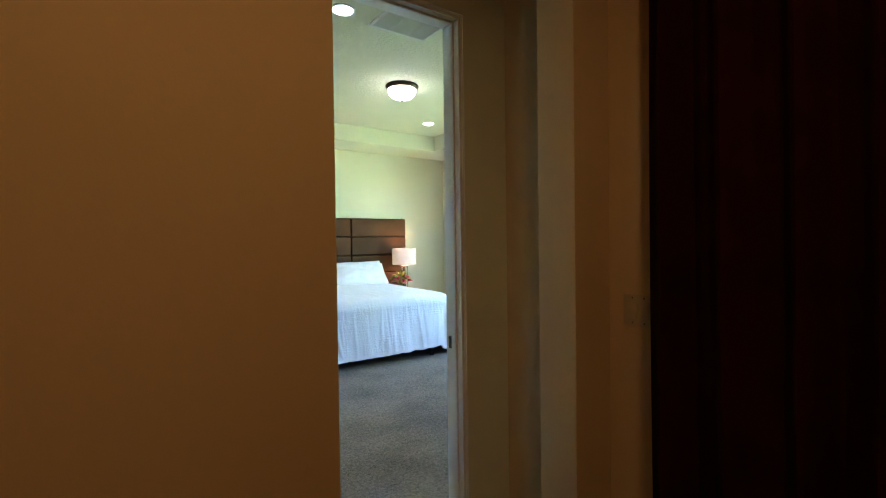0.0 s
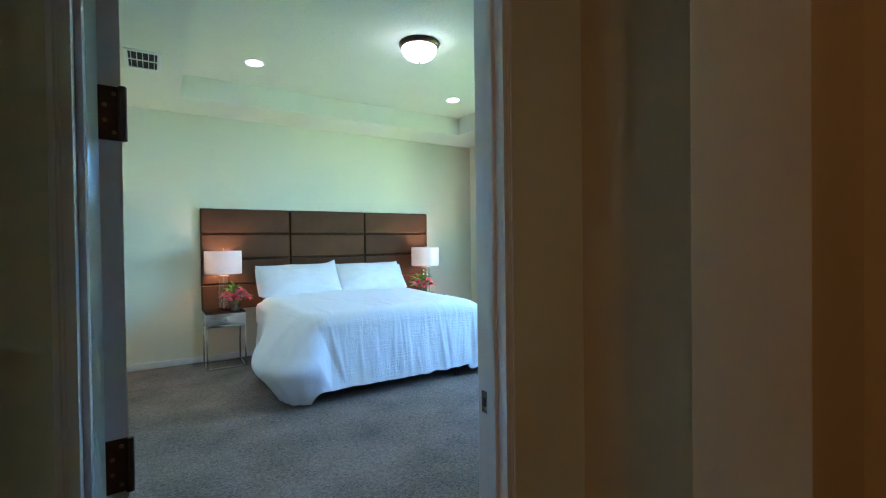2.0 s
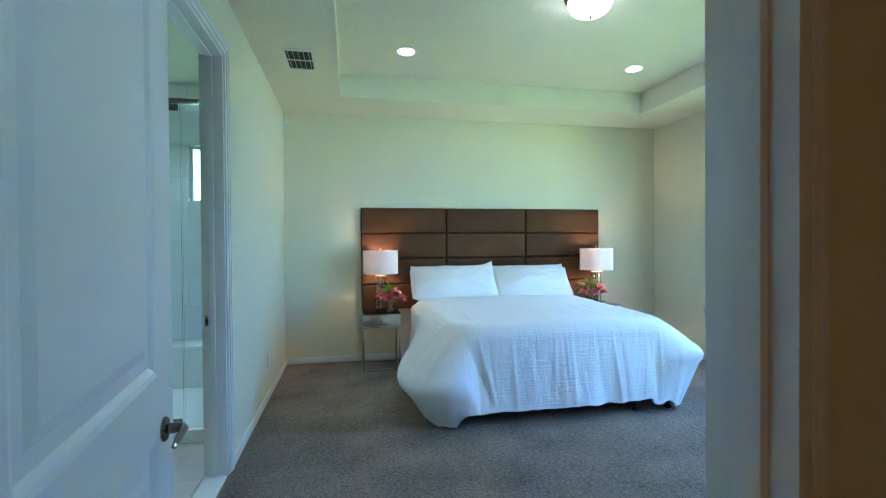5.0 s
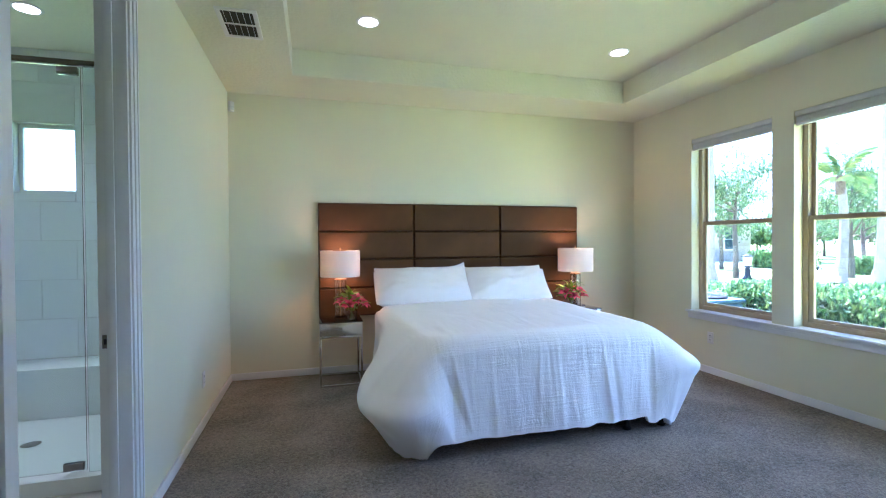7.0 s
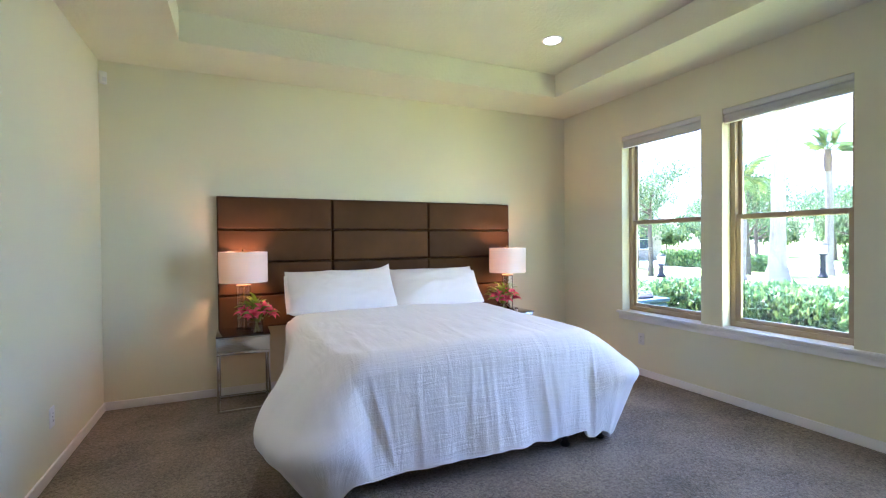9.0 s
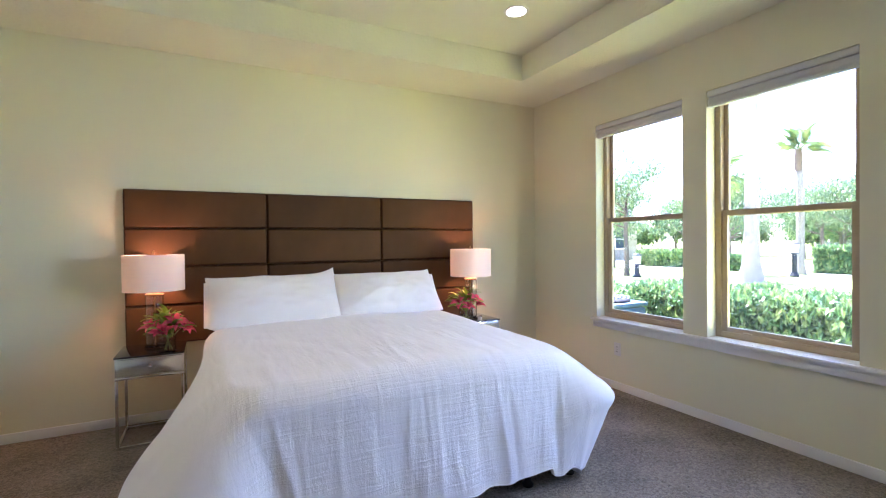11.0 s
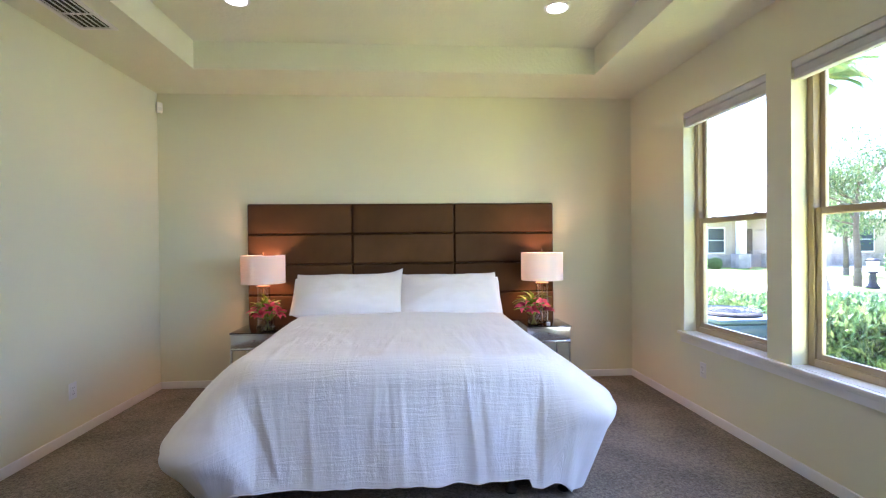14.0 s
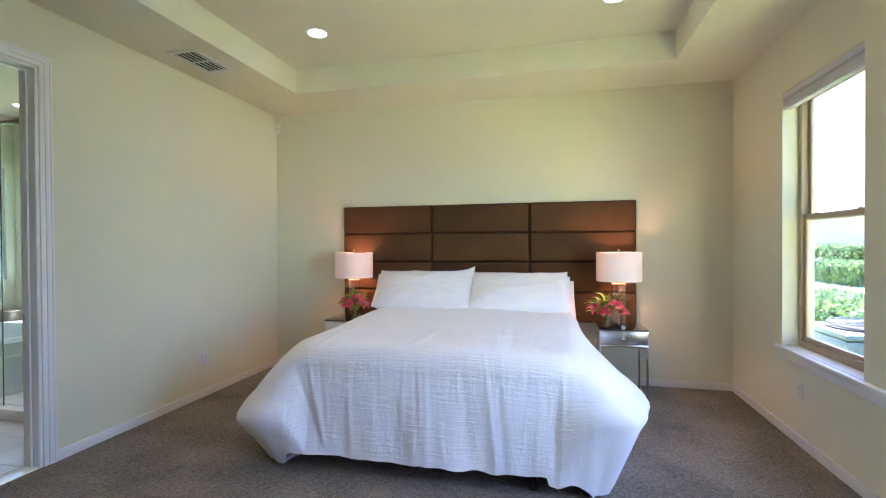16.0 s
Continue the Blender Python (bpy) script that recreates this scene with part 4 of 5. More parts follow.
# ---- flowers ----
def lily_petal():
    bm = bmesh.new()
    n = 6
    rows = []
    for i in range(n + 1):
        t = i / n
        wdt = 0.019 * math.sin(math.pi * (0.08 + 0.90 * t)) ** 0.9
        r = 0.008 + 0.075 * t
        zz = 0.035 * math.sin(t * 2.0) - 0.030 * t * t
        rows.append([bm.verts.new((r, -wdt, zz + 0.004)), bm.verts.new((r, 0, zz)), bm.verts.new((r, wdt, zz + 0.004))])
    for p, q in zip(rows, rows[1:]):
        for k in range(2):
            bm.faces.new((p[k], p[k + 1], q[k + 1], q[k]))
    bmesh.ops.solidify(bm, geom=bm.faces[:], thickness=0.0012)
    return bm


def long_leaf():
    bm = bmesh.new()
    n = 6
    rows = []
    for i in range(n + 1):
        t = i / n
        wdt = 0.013 * math.sin(math.pi * (0.05 + 0.93 * t)) ** 0.8
        x, zz = 0.12 * t, 0.045 * math.sin(t * 2.4)
        rows.append([bm.verts.new((x, -wdt, zz + 0.003)), bm.verts.new((x, 0, zz)), bm.verts.new((x, wdt, zz + 0.003))])
    for p, q in zip(rows, rows[1:]):
        for k in range(2):
            bm.faces.new((p[k], p[k + 1], q[k + 1], q[k]))
    bmesh.ops.solidify(bm, geom=bm.faces[:], thickness=0.001)
    return bm


PETAL = mesh_of("petal", lily_petal(), M_PETAL)
LONGLEAF = mesh_of("leaf", long_leaf(), M_LEAF)


def bouquet(x, y, seed):
    rnd = random.Random(seed)
    z = 0.605
    b = thing("lily_bouquet", (x, y, z), "pink lilies and green leaves in a square glass vase", "flowers", "bedside bouquets")
    w, h = 0.046, 0.095
    bm = bmesh.new()
    for a in ((-w, w, -w, -w + 0.004), (-w, w, w - 0.004, w), (-w, -w + 0.004, -w + 0.004, w - 0.004), (w - 0.004, w, -w + 0.004, w - 0.004)):
        bm_box(bm, *a, 0.0, h)
    bm_box(bm, -w + 0.004, w - 0.004, -w + 0.004, w - 0.004, 0.0, 0.008)
    vase = part("vase", bm, M_CLEAR, b, "clear square glass vase", False)
    part("water", box(-w + 0.005, w - 0.005, -w + 0.005, w - 0.005, 0.0085, 0.062), M_WATER, vase, "", False)
    for k in range(9):
        a, q = rnd.uniform(0, 2 * math.pi), rnd.uniform(0.01, 0.03)
        e = rnd.uniform(0.03, 0.085)
        st = sweep([(q * math.cos(a + 2), q * math.sin(a + 2), 0.012), (0.25 * q * math.cos(a), 0.25 * q * math.sin(a), 0.08), (e * math.cos(a), e * math.sin(a), 0.15 + rnd.uniform(0, 0.05))], [0.003, 0.003, 0.002], 6)
        part("stem", st, M_BUD, b)
    heads = [(0.035, -0.05, 0.180), (-0.020, -0.065, 0.125), (0.095, -0.03, 0.135), (0.02, 0.04, 0.19), (-0.075, -0.035, 0.155)]
    for hx, hy, hz in heads:
        hx, hy = hx + rnd.uniform(-0.01, 0.01), hy + rnd.uniform(-0.01, 0.01)
        turn = Vector((hx, hy - 0.035, 0.13)).to_track_quat("Z", "Y").to_matrix().to_4x4()
        fl = part("lily_flower", sweep([(0, 0, -0.01), (0, 0, 0.012), (0.002, 0, 0.03)], [0.004, 0.003, 0.002], 6), M_BUD, b, "open pink lily bloom")
        fl.matrix_basis = Matrix.Translation((hx, hy, hz)) @ turn @ pose(0, 0, 0, 0, 0, rnd.uniform(0, 60))
        for k in range(6):
            p = new("petal", PETAL)
            p.parent = fl
            sc = rnd.uniform(0.95, 1.2)
            p.matrix_basis = pose(0, 0, 0.004 * (k % 2), rnd.uniform(-12, 12), rnd.uniform(-40, -15), 60 * k + rnd.uniform(-8, 8)) @ Matrix.Scale(sc, 4)
    for k in range(62):
        a = rnd.uniform(0, 360)
        l = new("leaf", LONGLEAF)
        l.parent = b
        q = rnd.uniform(0.0, 0.045)
        l.matrix_basis = pose(q * math.cos(radians(a)), q * math.sin(radians(a)), rnd.uniform(0.085, 0.175), rnd.uniform(-30, 30), rnd.uniform(-65, 5), a) @ Matrix.Scale(rnd.uniform(0.9, 1.5), 4)
    for k in range(5):
        a = rnd.uniform(0, 2 * math.pi)
        bd = sweep([(0, 0, 0), (0, 0, 0.02), (0.002, 0, 0.045), (0.003, 0, 0.062)], [0.004, 0.009, 0.008, 0.002], 8)
        o = part("bud", bd, M_BUD, b)
        o.matrix_basis = pose(0.06 * math.cos(a), 0.06 * math.sin(a), 0.17 + rnd.uniform(-0.02, 0.03), 0, 35, math.degrees(a))
    return b


bouquet(1.372, 6.300, 3)
bouquet(3.745, 6.315, 8)
jar = thing("small_jar", (3.868, 6.268, 0.605), "small white jar with a silver lid on the nightstand", "jar")
part("jar_body", lathe([(0.001, 0), (0.015, 0), (0.0165, 0.003), (0.0165, 0.028), (0.014, 0.031), (0.001, 0.031)], 20), M_PLASTIC, jar)
part("lid", lathe([(0.001, 0.0312), (0.015, 0.0312), (0.0155, 0.034), (0.0155, 0.041), (0.013, 0.044), (0.001, 0.044)], 20), M_NICKEL, jar, "silver lid")


# ---- passage: curtain, switch plate, ceiling lamp ----
cur = thing("curtain", (1.40, 0.0, 0), "heavy dark red velvet curtain hanging in deep folds", "curtain")
bm = bmesh.new()
n, rows = 150, 14
y0, y1 = 0.83, -0.75
grid = []
for j in range(rows + 1):
    t = j / rows
    z = 2.70 - 2.685 * t
    row = []
    for i in range(n + 1):
        q = i / n
        yy = y0 + (y1 - y0) * q + 0.010 * math.sin(t * 3 + q * 9)
        ph = q * 2 * math.pi * 11 + 0.7 * math.sin(q * 17) + 0.25 * math.sin(t * 2.2 + q * 6)
        dep = (0.040 + 0.018 * math.sin(q * 29)) * (0.75 + 0.35 * t)
        row.append(bm.verts.new((dep * math.sin(ph) + 0.012 * math.sin(2 * ph + 1) + (0.05 if i == 0 else 0), yy, z)))
    grid.append(row)
for j in range(rows):
    for i in range(n):
        bm.faces.new((grid[j][i], grid[j][i + 1], grid[j + 1][i + 1], grid[j + 1][i]))
panel = part("curtain_panel", bm, M_CURTAIN, cur)
panel.modifiers.new("thickness", "SOLIDIFY").thickness = 0.006
part("curtain_rod", sweep([(0.0, 0.90, 2.715), (0.0, -0.9, 2.715)], [0.012, 0.012], 12), M_BRONZE, cur, "dark bronze rod")
for yy in (0.88, -0.85):
    part("bracket", box(-0.008, 0.198, yy - 0.008, yy + 0.008, 2.695, 2.712, 0.002), M_BRONZE, cur)

sw = thing("light_switch", (1.60, 0.944, 1.112), "almond three-gang rocker switch plate on the passage wall", "light switch", rz=-90)
part("cover_plate", box(-0.083, 0.083, -0.006, 0.0, -0.058, 0.058, 0.003), M_ALMOND, sw)
for x in (-0.046, 0.0, 0.046):
    part("rocker", box(x - 0.0165, x + 0.0165, -0.011, -0.0055, -0.033, 0.033, 0.003), M_ALMOND, sw)
    for zz in (-0.046, 0.046):
        part("screw", lathe([(0.0005, 0), (0.003, 0), (0.003, 0.002)], 8), M_NICKEL, sw).matrix_basis = pose(x, -0.0055, zz, 90, 0, 0)

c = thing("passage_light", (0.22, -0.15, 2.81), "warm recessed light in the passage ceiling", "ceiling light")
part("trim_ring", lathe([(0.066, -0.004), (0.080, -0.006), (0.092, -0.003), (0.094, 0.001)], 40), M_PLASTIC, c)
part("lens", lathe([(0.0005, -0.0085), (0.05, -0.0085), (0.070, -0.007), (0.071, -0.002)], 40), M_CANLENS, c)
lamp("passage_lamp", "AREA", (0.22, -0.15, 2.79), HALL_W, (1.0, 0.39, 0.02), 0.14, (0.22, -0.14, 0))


# ---- bathroom ----
BXW, BZ = -3.2, 2.95
bm = bmesh.new()
for y0, y1, z0, z1 in ((1.9, 5.55, 0, BZ), (6.30, 6.55, 0, BZ), (5.55, 6.30, 0, 0.95), (5.55, 6.30, 2.30, BZ)):
    bm_box(bm, BXW - 0.12, BXW, y0, y1, z0, z1)
bm_box(bm, BXW, LW - 0.12, 1.78, 1.9, 0, BZ)
setting("wall_bathroom", bm, M_WALL, "plain painted bathroom walls", "wall")
setting("ceiling_bathroom", box(BXW - 0.12, LW - 0.12, 1.78, 6.55, BZ, BZ + 0.1), M_CEIL, "white bathroom ceiling", "ceiling")
bath_floor = setting("floor_bathroom", box(BXW, LW - 0.12, 1.9, 6.4, -0.1, -0.006), M_GROUT, "beige square floor tiles in the bathroom", "floor")
setting("threshold", box(LW - 0.12, LW, BD0 + 0.019, BD1 - 0.019, -0.01, 0.006, 0.003), M_PORCELAIN, "pale stone threshold in the bathroom doorway", "threshold")

# shower back wall with two small windows
SW = 6.40
WA, WB = (-1.31, -0.885), (-0.635, -0.21)
SX = -1.45                                      # shower side glass
SZ0, SZ1 = 1.77, 2.345
bm = bmesh.new()
bm_box(bm, SX, LW - 0.12, SW, SW + 0.15, 0, SZ0)
bm_box(bm, SX, LW - 0.12, SW, SW + 0.15, SZ1, BZ)
for x0, x1 in ((SX, WA[0]), (WA[1], WB[0]), (WB[1], LW - 0.12)):
    bm_box(bm, x0, x1, SW, SW + 0.15, SZ0, SZ1)
shower_wall = setting("wall_shower", bm, M_GROUT, "white tiled shower wall with two small windows", "wall")
for nm, (x0, x1) in (("window_3", WA), ("window_4", WB)):
    w = thing(nm, (0, 0, 0), "small fixed white window high in the shower wall", "window")
    w["kind"] = "structure"
    bm = bmesh.new()
    for a in ((x0, x0 + 0.03, SZ0, SZ1), (x1 - 0.03, x1, SZ0, SZ1), (x0 + 0.03, x1 - 0.03, SZ0, SZ0 + 0.03), (x0 + 0.03, x1 - 0.03, SZ1 - 0.03, SZ1)):
        bm_box(bm, a[0], a[1], SW + 0.07, SW + 0.12, a[2], a[3], 0.003)
    part("window_frame", bm, M_TRIM, w)
    pn = part("pane", box(x0 + 0.028, x1 - 0.028, SW + 0.093, SW + 0.097, SZ0 + 0.028, SZ1 - 0.028), M_PANE, w, "", False)
    pn.visible_shadow = False

bm = bmesh.new()
for x0, x1, z0, z1 in ((BXW, -3.08, 0, BZ), (-2.38, SX, 0, BZ), (-3.08, -2.38, 0, 0.95), (-3.08, -2.38, 2.30, BZ)):
    bm_box(bm, x0, x1, SW, SW + 0.15, z0, z1)
setting("wall_tub", bm, M_WALL, "painted wall above the bathtub deck", "wall")
for nm, a0, a1, turned in (("window_6", -3.08, -2.38, False), ("window_7", 5.55, 6.30, True)):
    w = thing(nm, (0, 0, 0), "tall frosted white window beside the bathtub", "window")
    w["kind"] = "structure"
    bm = bmesh.new()
    for u0, u1, z0, z1 in ((a0, a0 + 0.04, 0.95, 2.30), (a1 - 0.04, a1, 0.95, 2.30), (a0 + 0.04, a1 - 0.04, 0.95, 0.99), (a0 + 0.04, a1 - 0.04, 2.26, 2.30), (a0 + 0.04, a1 - 0.04, 1.61, 1.65)):
        if turned:
            bm_box(bm, BXW - 0.09, BXW - 0.04, u0, u1, z0, z1, 0.003)
        else:
            bm_box(bm, u0, u1, SW + 0.04, SW + 0.09, z0, z1, 0.003)
    part("window_frame", bm, M_TRIM, w)
    b_ = box(BXW - 0.067, BXW - 0.063, a0 + 0.038, a1 - 0.038, 0.988, 2.262) if turned else box(a0 + 0.038, a1 - 0.038, SW + 0.063, SW + 0.067, 0.988, 2.262)
    part("pane", b_, M_PANE, w, "", False).visible_shadow = False

# curb, pan, bench, drain
GY = 4.80
cb = setting("shower_curb", box(SX - 0.05, LW - 0.12, GY - 0.055, GY + 0.06, -0.005, 0.085, 0.008), M_PORCELAIN, "white shower curb", "curb")
setting("shower_pan", box(SX, LW - 0.12, GY + 0.06, SW, -0.005, 0.018), M_PORCELAIN, "white shower floor pan", "shower pan")
setting("shower_bench", box(SX + 0.03, LW - 0.12, 6.0, SW - 0.008, 0.018, 0.40, 0.008), M_PORCELAIN, "white tiled shower bench", "bench")
dr = thing("shower_drain", (-0.78, 5.50, 0.018), "round nickel shower drain", "drain")
part("drain_plate", lathe([(0.001, 0.0005), (0.05, 0.0005), (0.055, 0.003), (0.048, 0.005), (0.001, 0.005)], 28), M_NICKEL, dr)
# glass enclosure
en = thing("shower_enclosure", (0, GY, 0), "frameless clear glass shower enclosure with a nickel header", "shower enclosure")
part("header_rail", box(SX - 0.02, LW - 0.12, -0.018, 0.018, 2.305, 2.335, 0.004), M_NICKEL, en, "brushed nickel header rail")
dg = part("door_pane", box(-0.95, -0.178, -0.004, 0.004, 0.100, 2.300), M_SHOWERGLASS, en, "clear glass swing door", False)
fg = part("fixed_pane", box(-0.168, LW - 0.124, -0.004, 0.004, 0.086, 2.304), M_SHOWERGLASS, en, "clear fixed glass pane", False)
fg3 = part("return_pane", box(SX - 0.004, SX + 0.004, 0.02, SW - GY - 0.01, 0.086, 2.304), M_SHOWERGLASS, en, "clear glass side pane", False)
fg3.visible_shadow = False
fg2 = part("fixed_pane", box(SX + 0.006, -0.96, -0.004, 0.004, 0.086, 2.304), M_SHOWERGLASS, en, "clear fixed glass pane", False)
for o in (dg, fg, fg2):
    o.visible_shadow = False
for z in (0.105, 2.255):
    part("pivot_hinge", box(-0.285, -0.190, -0.014, 0.014, z, z + 0.042, 0.003), M_NICKEL, dg, "nickel pivot hinge")
can_light(-0.83, 5.64, BZ, 0.38)
can_light(-2.58, 6.07, BZ, 0.38)
can_light(-1.5, 3.4, BZ, 0.38)

# tub corner seen through the doorway
tub = thing("bathtub", (-2.36, 5.62, 0), "white built-in bathtub with a broad deck", "bathtub")
bm = bmesh.new()
for a in ((-0.83, 0.83, -0.76, -0.50), (-0.83, 0.83, 0.50, 0.77), (-0.83, -0.62, -0.50, 0.50), (0.62, 0.83, -0.50, 0.50)):
    bm_box(bm, *a, 0.0, 0.47)
part("deck", bm, M_PORCELAIN, tub, "", False)
bm = bmesh.new()
n = 28
rings = []
for rx, ry, z in ((0.66, 0.54, 0.471), (0.64, 0.52, 0.485), (0.60, 0.48, 0.478), (0.55, 0.42, 0.20), (0.45, 0.32, 0.08)):
    rings.append([bm.verts.new((rx * math.copysign(abs(math.cos(2 * math.pi * k / n)) ** 0.6, math.cos(2 * math.pi * k / n)), ry * math.copysign(abs(math.sin(2 * math.pi * k / n)) ** 0.6, math.sin(2 * math.pi * k / n)), z)) for k in range(n)])
for q0, q1 in zip(rings, rings[1:]):
    for k in range(n):
        bm.faces.new((q0[k], q0[(k + 1) % n], q1[(k + 1) % n], q1[k]))
bm.faces.new(rings[-1])
part("basin", bm, M_PORCELAIN, tub)
bk = thing("towel_basket", (-3.03, 6.22, 0.47), "woven grey basket on the bathtub deck", "basket")
bm = lathe([(0.001, 0.0), (0.12, 0.0), (0.14, 0.05), (0.15, 0.12), (0.14, 0.125), (0.11, 0.03), (0.001, 0.02)], 24)
part("basket_body", bm, material("wicker", (0.22, 0.17, 0.12), 0.9, bump=0.01, scale=60, vary=0.3, vscale=40), bk)

# ---- outdoors ----
GZ = -0.15
setting("ground", box(-400, 400, -400, 400, GZ - 0.3, GZ - 0.02), M_GRASS, "sunlit lawn around the house", "lawn")
setting("pavement", box(13.0, 15.4, -60, 60, GZ - 0.05, GZ), M_CONCRETE, "pale concrete garden path", "path")
setting("road", box(24.0, 30.5, -90, 90, GZ - 0.06, GZ - 0.008), M_CONCRETE, "pale sunlit driveway lane", "road")
# overhang added out of view to block direct sun from the bedroom windows
setting("eave", box(RW + 0.2, RW + 0.40, -2.0, 9.0, 2.78, 2.90), M_TRIM, "white unseen overhang added to keep sun off the windows", "eave")
setting("eave_north", box(BXW - 0.4, RW + 0.95, BW + 0.15, BW + 0.65, 2.96, 3.10), M_TRIM, "white roof overhang", "eave")


def leaf_cloud(count, place, size, rnd, mat, name, flat=0.0):
    """Many small folded leaves in one mesh."""
    verts, faces = [], []
    for _ in range(count):
        p = place()
        if p is None:
            continue
        a, b, c = rnd.uniform(0, 6.283), rnd.uniform(-1.1, 1.1) * (1 - flat), rnd.uniform(0, 6.283)
        m = Euler((b, c * 0.3, a)).to_matrix()
        l, w = size * rnd.uniform(0.7, 1.3), size * rnd.uniform(0.32, 0.5)
        k = len(verts)
        for q in ((-l, 0, 0), (0, -w, -0.15 * l), (l, 0, 0.0), (0, w, -0.15 * l)):
            v = m @ Vector(q)
            verts.append((p[0] + v.x, p[1] + v.y, p[2] + v.z))
        faces += [(k, k + 1, k + 2), (k, k + 2, k + 3)]
    me = bpy.data.meshes.new(name)
    me.from_pydata(verts, [], faces)
    me.materials.append(mat)
    return me


def hedge(x0, x1, y0, y1, h, count, seed, label, size=0.045):
    rnd = random.Random(seed)
    hd = thing("hedge", ((x0 + x1) / 2, (y0 + y1) / 2, GZ), label, "hedge", "garden hedges")
    cx, cy = (x0 + x1) / 2, (y0 + y1) / 2

    def edge(y):
        return 0.10 * noise.noise(Vector((y * 1.6, seed, 0))) + 0.05 * noise.noise(Vector((y * 5, seed, 3)))

    def place():
        y = rnd.uniform(y0, y1)
        top = h + edge(y)
        k = rnd.random()
        if k < 0.45:
            x, z = rnd.uniform(x0, x1), top + rnd.uniform(-0.10, 0.06) + 0.06 * noise.noise(Vector((y * 4, 1, seed)))
        elif k < 0.85:
            x, z = x0 + rnd.uniform(-0.06, 0.10) + 0.07 * noise.noise(Vector((y * 3, rnd.random() * 0.2, seed))), rnd.uniform(0.02, top)
        elif k < 0.90:
            x, z = x1 + rnd.uniform(-0.1, 0.06), rnd.uniform(0.02, top)
        else:
            x, z = rnd.uniform(x0, x1), rnd.uniform(0.02, top)
            y = rnd.choice((y0 + rnd.uniform(-0.06, 0.12), y1 + rnd.uniform(-0.12, 0.06)))
        return (x - cx, y - cy, z)
    o = new("hedge_leaves", leaf_cloud(count, place, size, rnd, M_HEDGE, "hedge_leaves"))
    o.parent = hd
    # near-black block painted as the shade between the inner leaves
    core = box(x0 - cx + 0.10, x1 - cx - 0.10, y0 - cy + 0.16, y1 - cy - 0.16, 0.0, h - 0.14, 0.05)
    part("hedge_shade_core", core, M_HEDGECORE, hd)
    return hd


hedge(6.32, 7.25, 4.50, 6.70, 0.89, 13000, 1, "dense broad-leaved green hedge outside the windows", 0.043)
hedge(6.75, 7.6, 6.75, 10.5, 0.72, 7000, 2, "dense broad-leaved green hedge behind the condenser")
hedge(13.0, 13.9, 20.0, 30.0, 0.75, 5000, 4, "clipped low green hedge across the lawn", 0.10)
hedge(16.5, 17.6, 27.0, 40.0, 1.3, 5000, 5, "clipped green hedge before the far house", 0.12)
for hx, y0, y1, hh, sd in ((24.0, 6.5, 9.6, 0.80, 6), (24.6, 11.0, 13.0, 1.10, 7), (23.8, 15.4, 17.0, 0.65, 8), (24.4, 19.0, 22.0, 0.90, 9)):
    hedge(hx, hx + 1.2, y0, y1, hh, 2200, sd, "rounded flowering shrub across the garden", 0.12)

def round_shrub(x, y, r, seed):
    rnd = random.Random(seed)
    sb = thing("shrub", (x, y, GZ - 0.02), "small clipped round green shrub before the tan house", "shrub", "round shrubs")

    def place():
        v = Vector((rnd.gauss(0, 1), rnd.gauss(0, 1), rnd.gauss(0, 1))).normalized() * r * rnd.uniform(0.8, 1.06)
        return (v.x, v.y, r * 0.9 + v.z * 0.9)
    o = new("shrub_leaves", leaf_cloud(900, place, 0.075, rnd, M_HEDGE, "shrub_leaves"))
    o.parent = sb
    part("shrub_stem", sweep([(0, 0, 0), (0.02, 0.01, r * 0.5), (0, 0.02, r)], [0.05, 0.04, 0.02], 8), M_TRUNK, sb)
    return sb


round_shrub(19.25, 27.6, 0.38, 31)
round_shrub(20.05, 27.6, 0.36, 32)
round_shrub(18.3, 27.7, 0.30, 33)

# air-conditioning condenser by the wall
ac = thing("air_conditioner", (5.88, 6.68, GZ), "grey-blue outdoor air-conditioning condenser unit", "air conditioner")
ac.scale = (0.86, 0.86, 1.07)
bm = box(-0.38, 0.38, -0.38, 0.38, 0.06, 0.66, 0.05)
part("cabinet", bm, M_ACBODY, ac)
part("pad", box(-0.45, 0.45, -0.45, 0.45, -0.02, 0.06, 0.01), M_CONCRETE, ac, "concrete pad")
bm = box(-0.40, 0.40, -0.40, 0.40, 0.66, 0.71, 0.03)
part("top_cover", bm, M_ACBODY, ac)
g = part("fan_grille", lathe([(0.33, 0.71), (0.335, 0.722), (0.31, 0.74), (0.20, 0.755), (0.05, 0.76), (0.001, 0.76)], 40), M_DARK, ac)
for k in range(5):
    r = 0.07 + 0.06 * k
    bm = bmesh.new()
    sweep([(r * math.cos(t * math.pi / 16), r * math.sin(t * math.pi / 16), 0.768 - 0.10 * r * r) for t in range(33)], [0.004] * 33, 5, bm)
    part("grille_ring", bm, M_ACGRILLE, g)
for k in range(16):
    t = k * math.pi / 8
    part("grille_spoke", sweep([(0.04 * math.cos(t), 0.04 * math.sin(t), 0.77), (0.33 * math.cos(t), 0.33 * math.sin(t), 0.752)], [0.003, 0.003], 5), M_ACGRILLE, g)
for k in range(9):
    z = 0.12 + 0.058 * k
    part("louvre", box(-0.386, -0.378, -0.31, 0.31, z, z + 0.034, 0.002), M_ACGRILLE, ac)
    part("louvre", box(-0.31, 0.31, -0.386, -0.378, z, z + 0.034, 0.002), M_ACGRILLE, ac)
part("rating_label", box(-0.391, -0.387, -0.22, -0.10, 0.44, 0.58), M_LABEL, ac, "pale rating label")


FROND = None


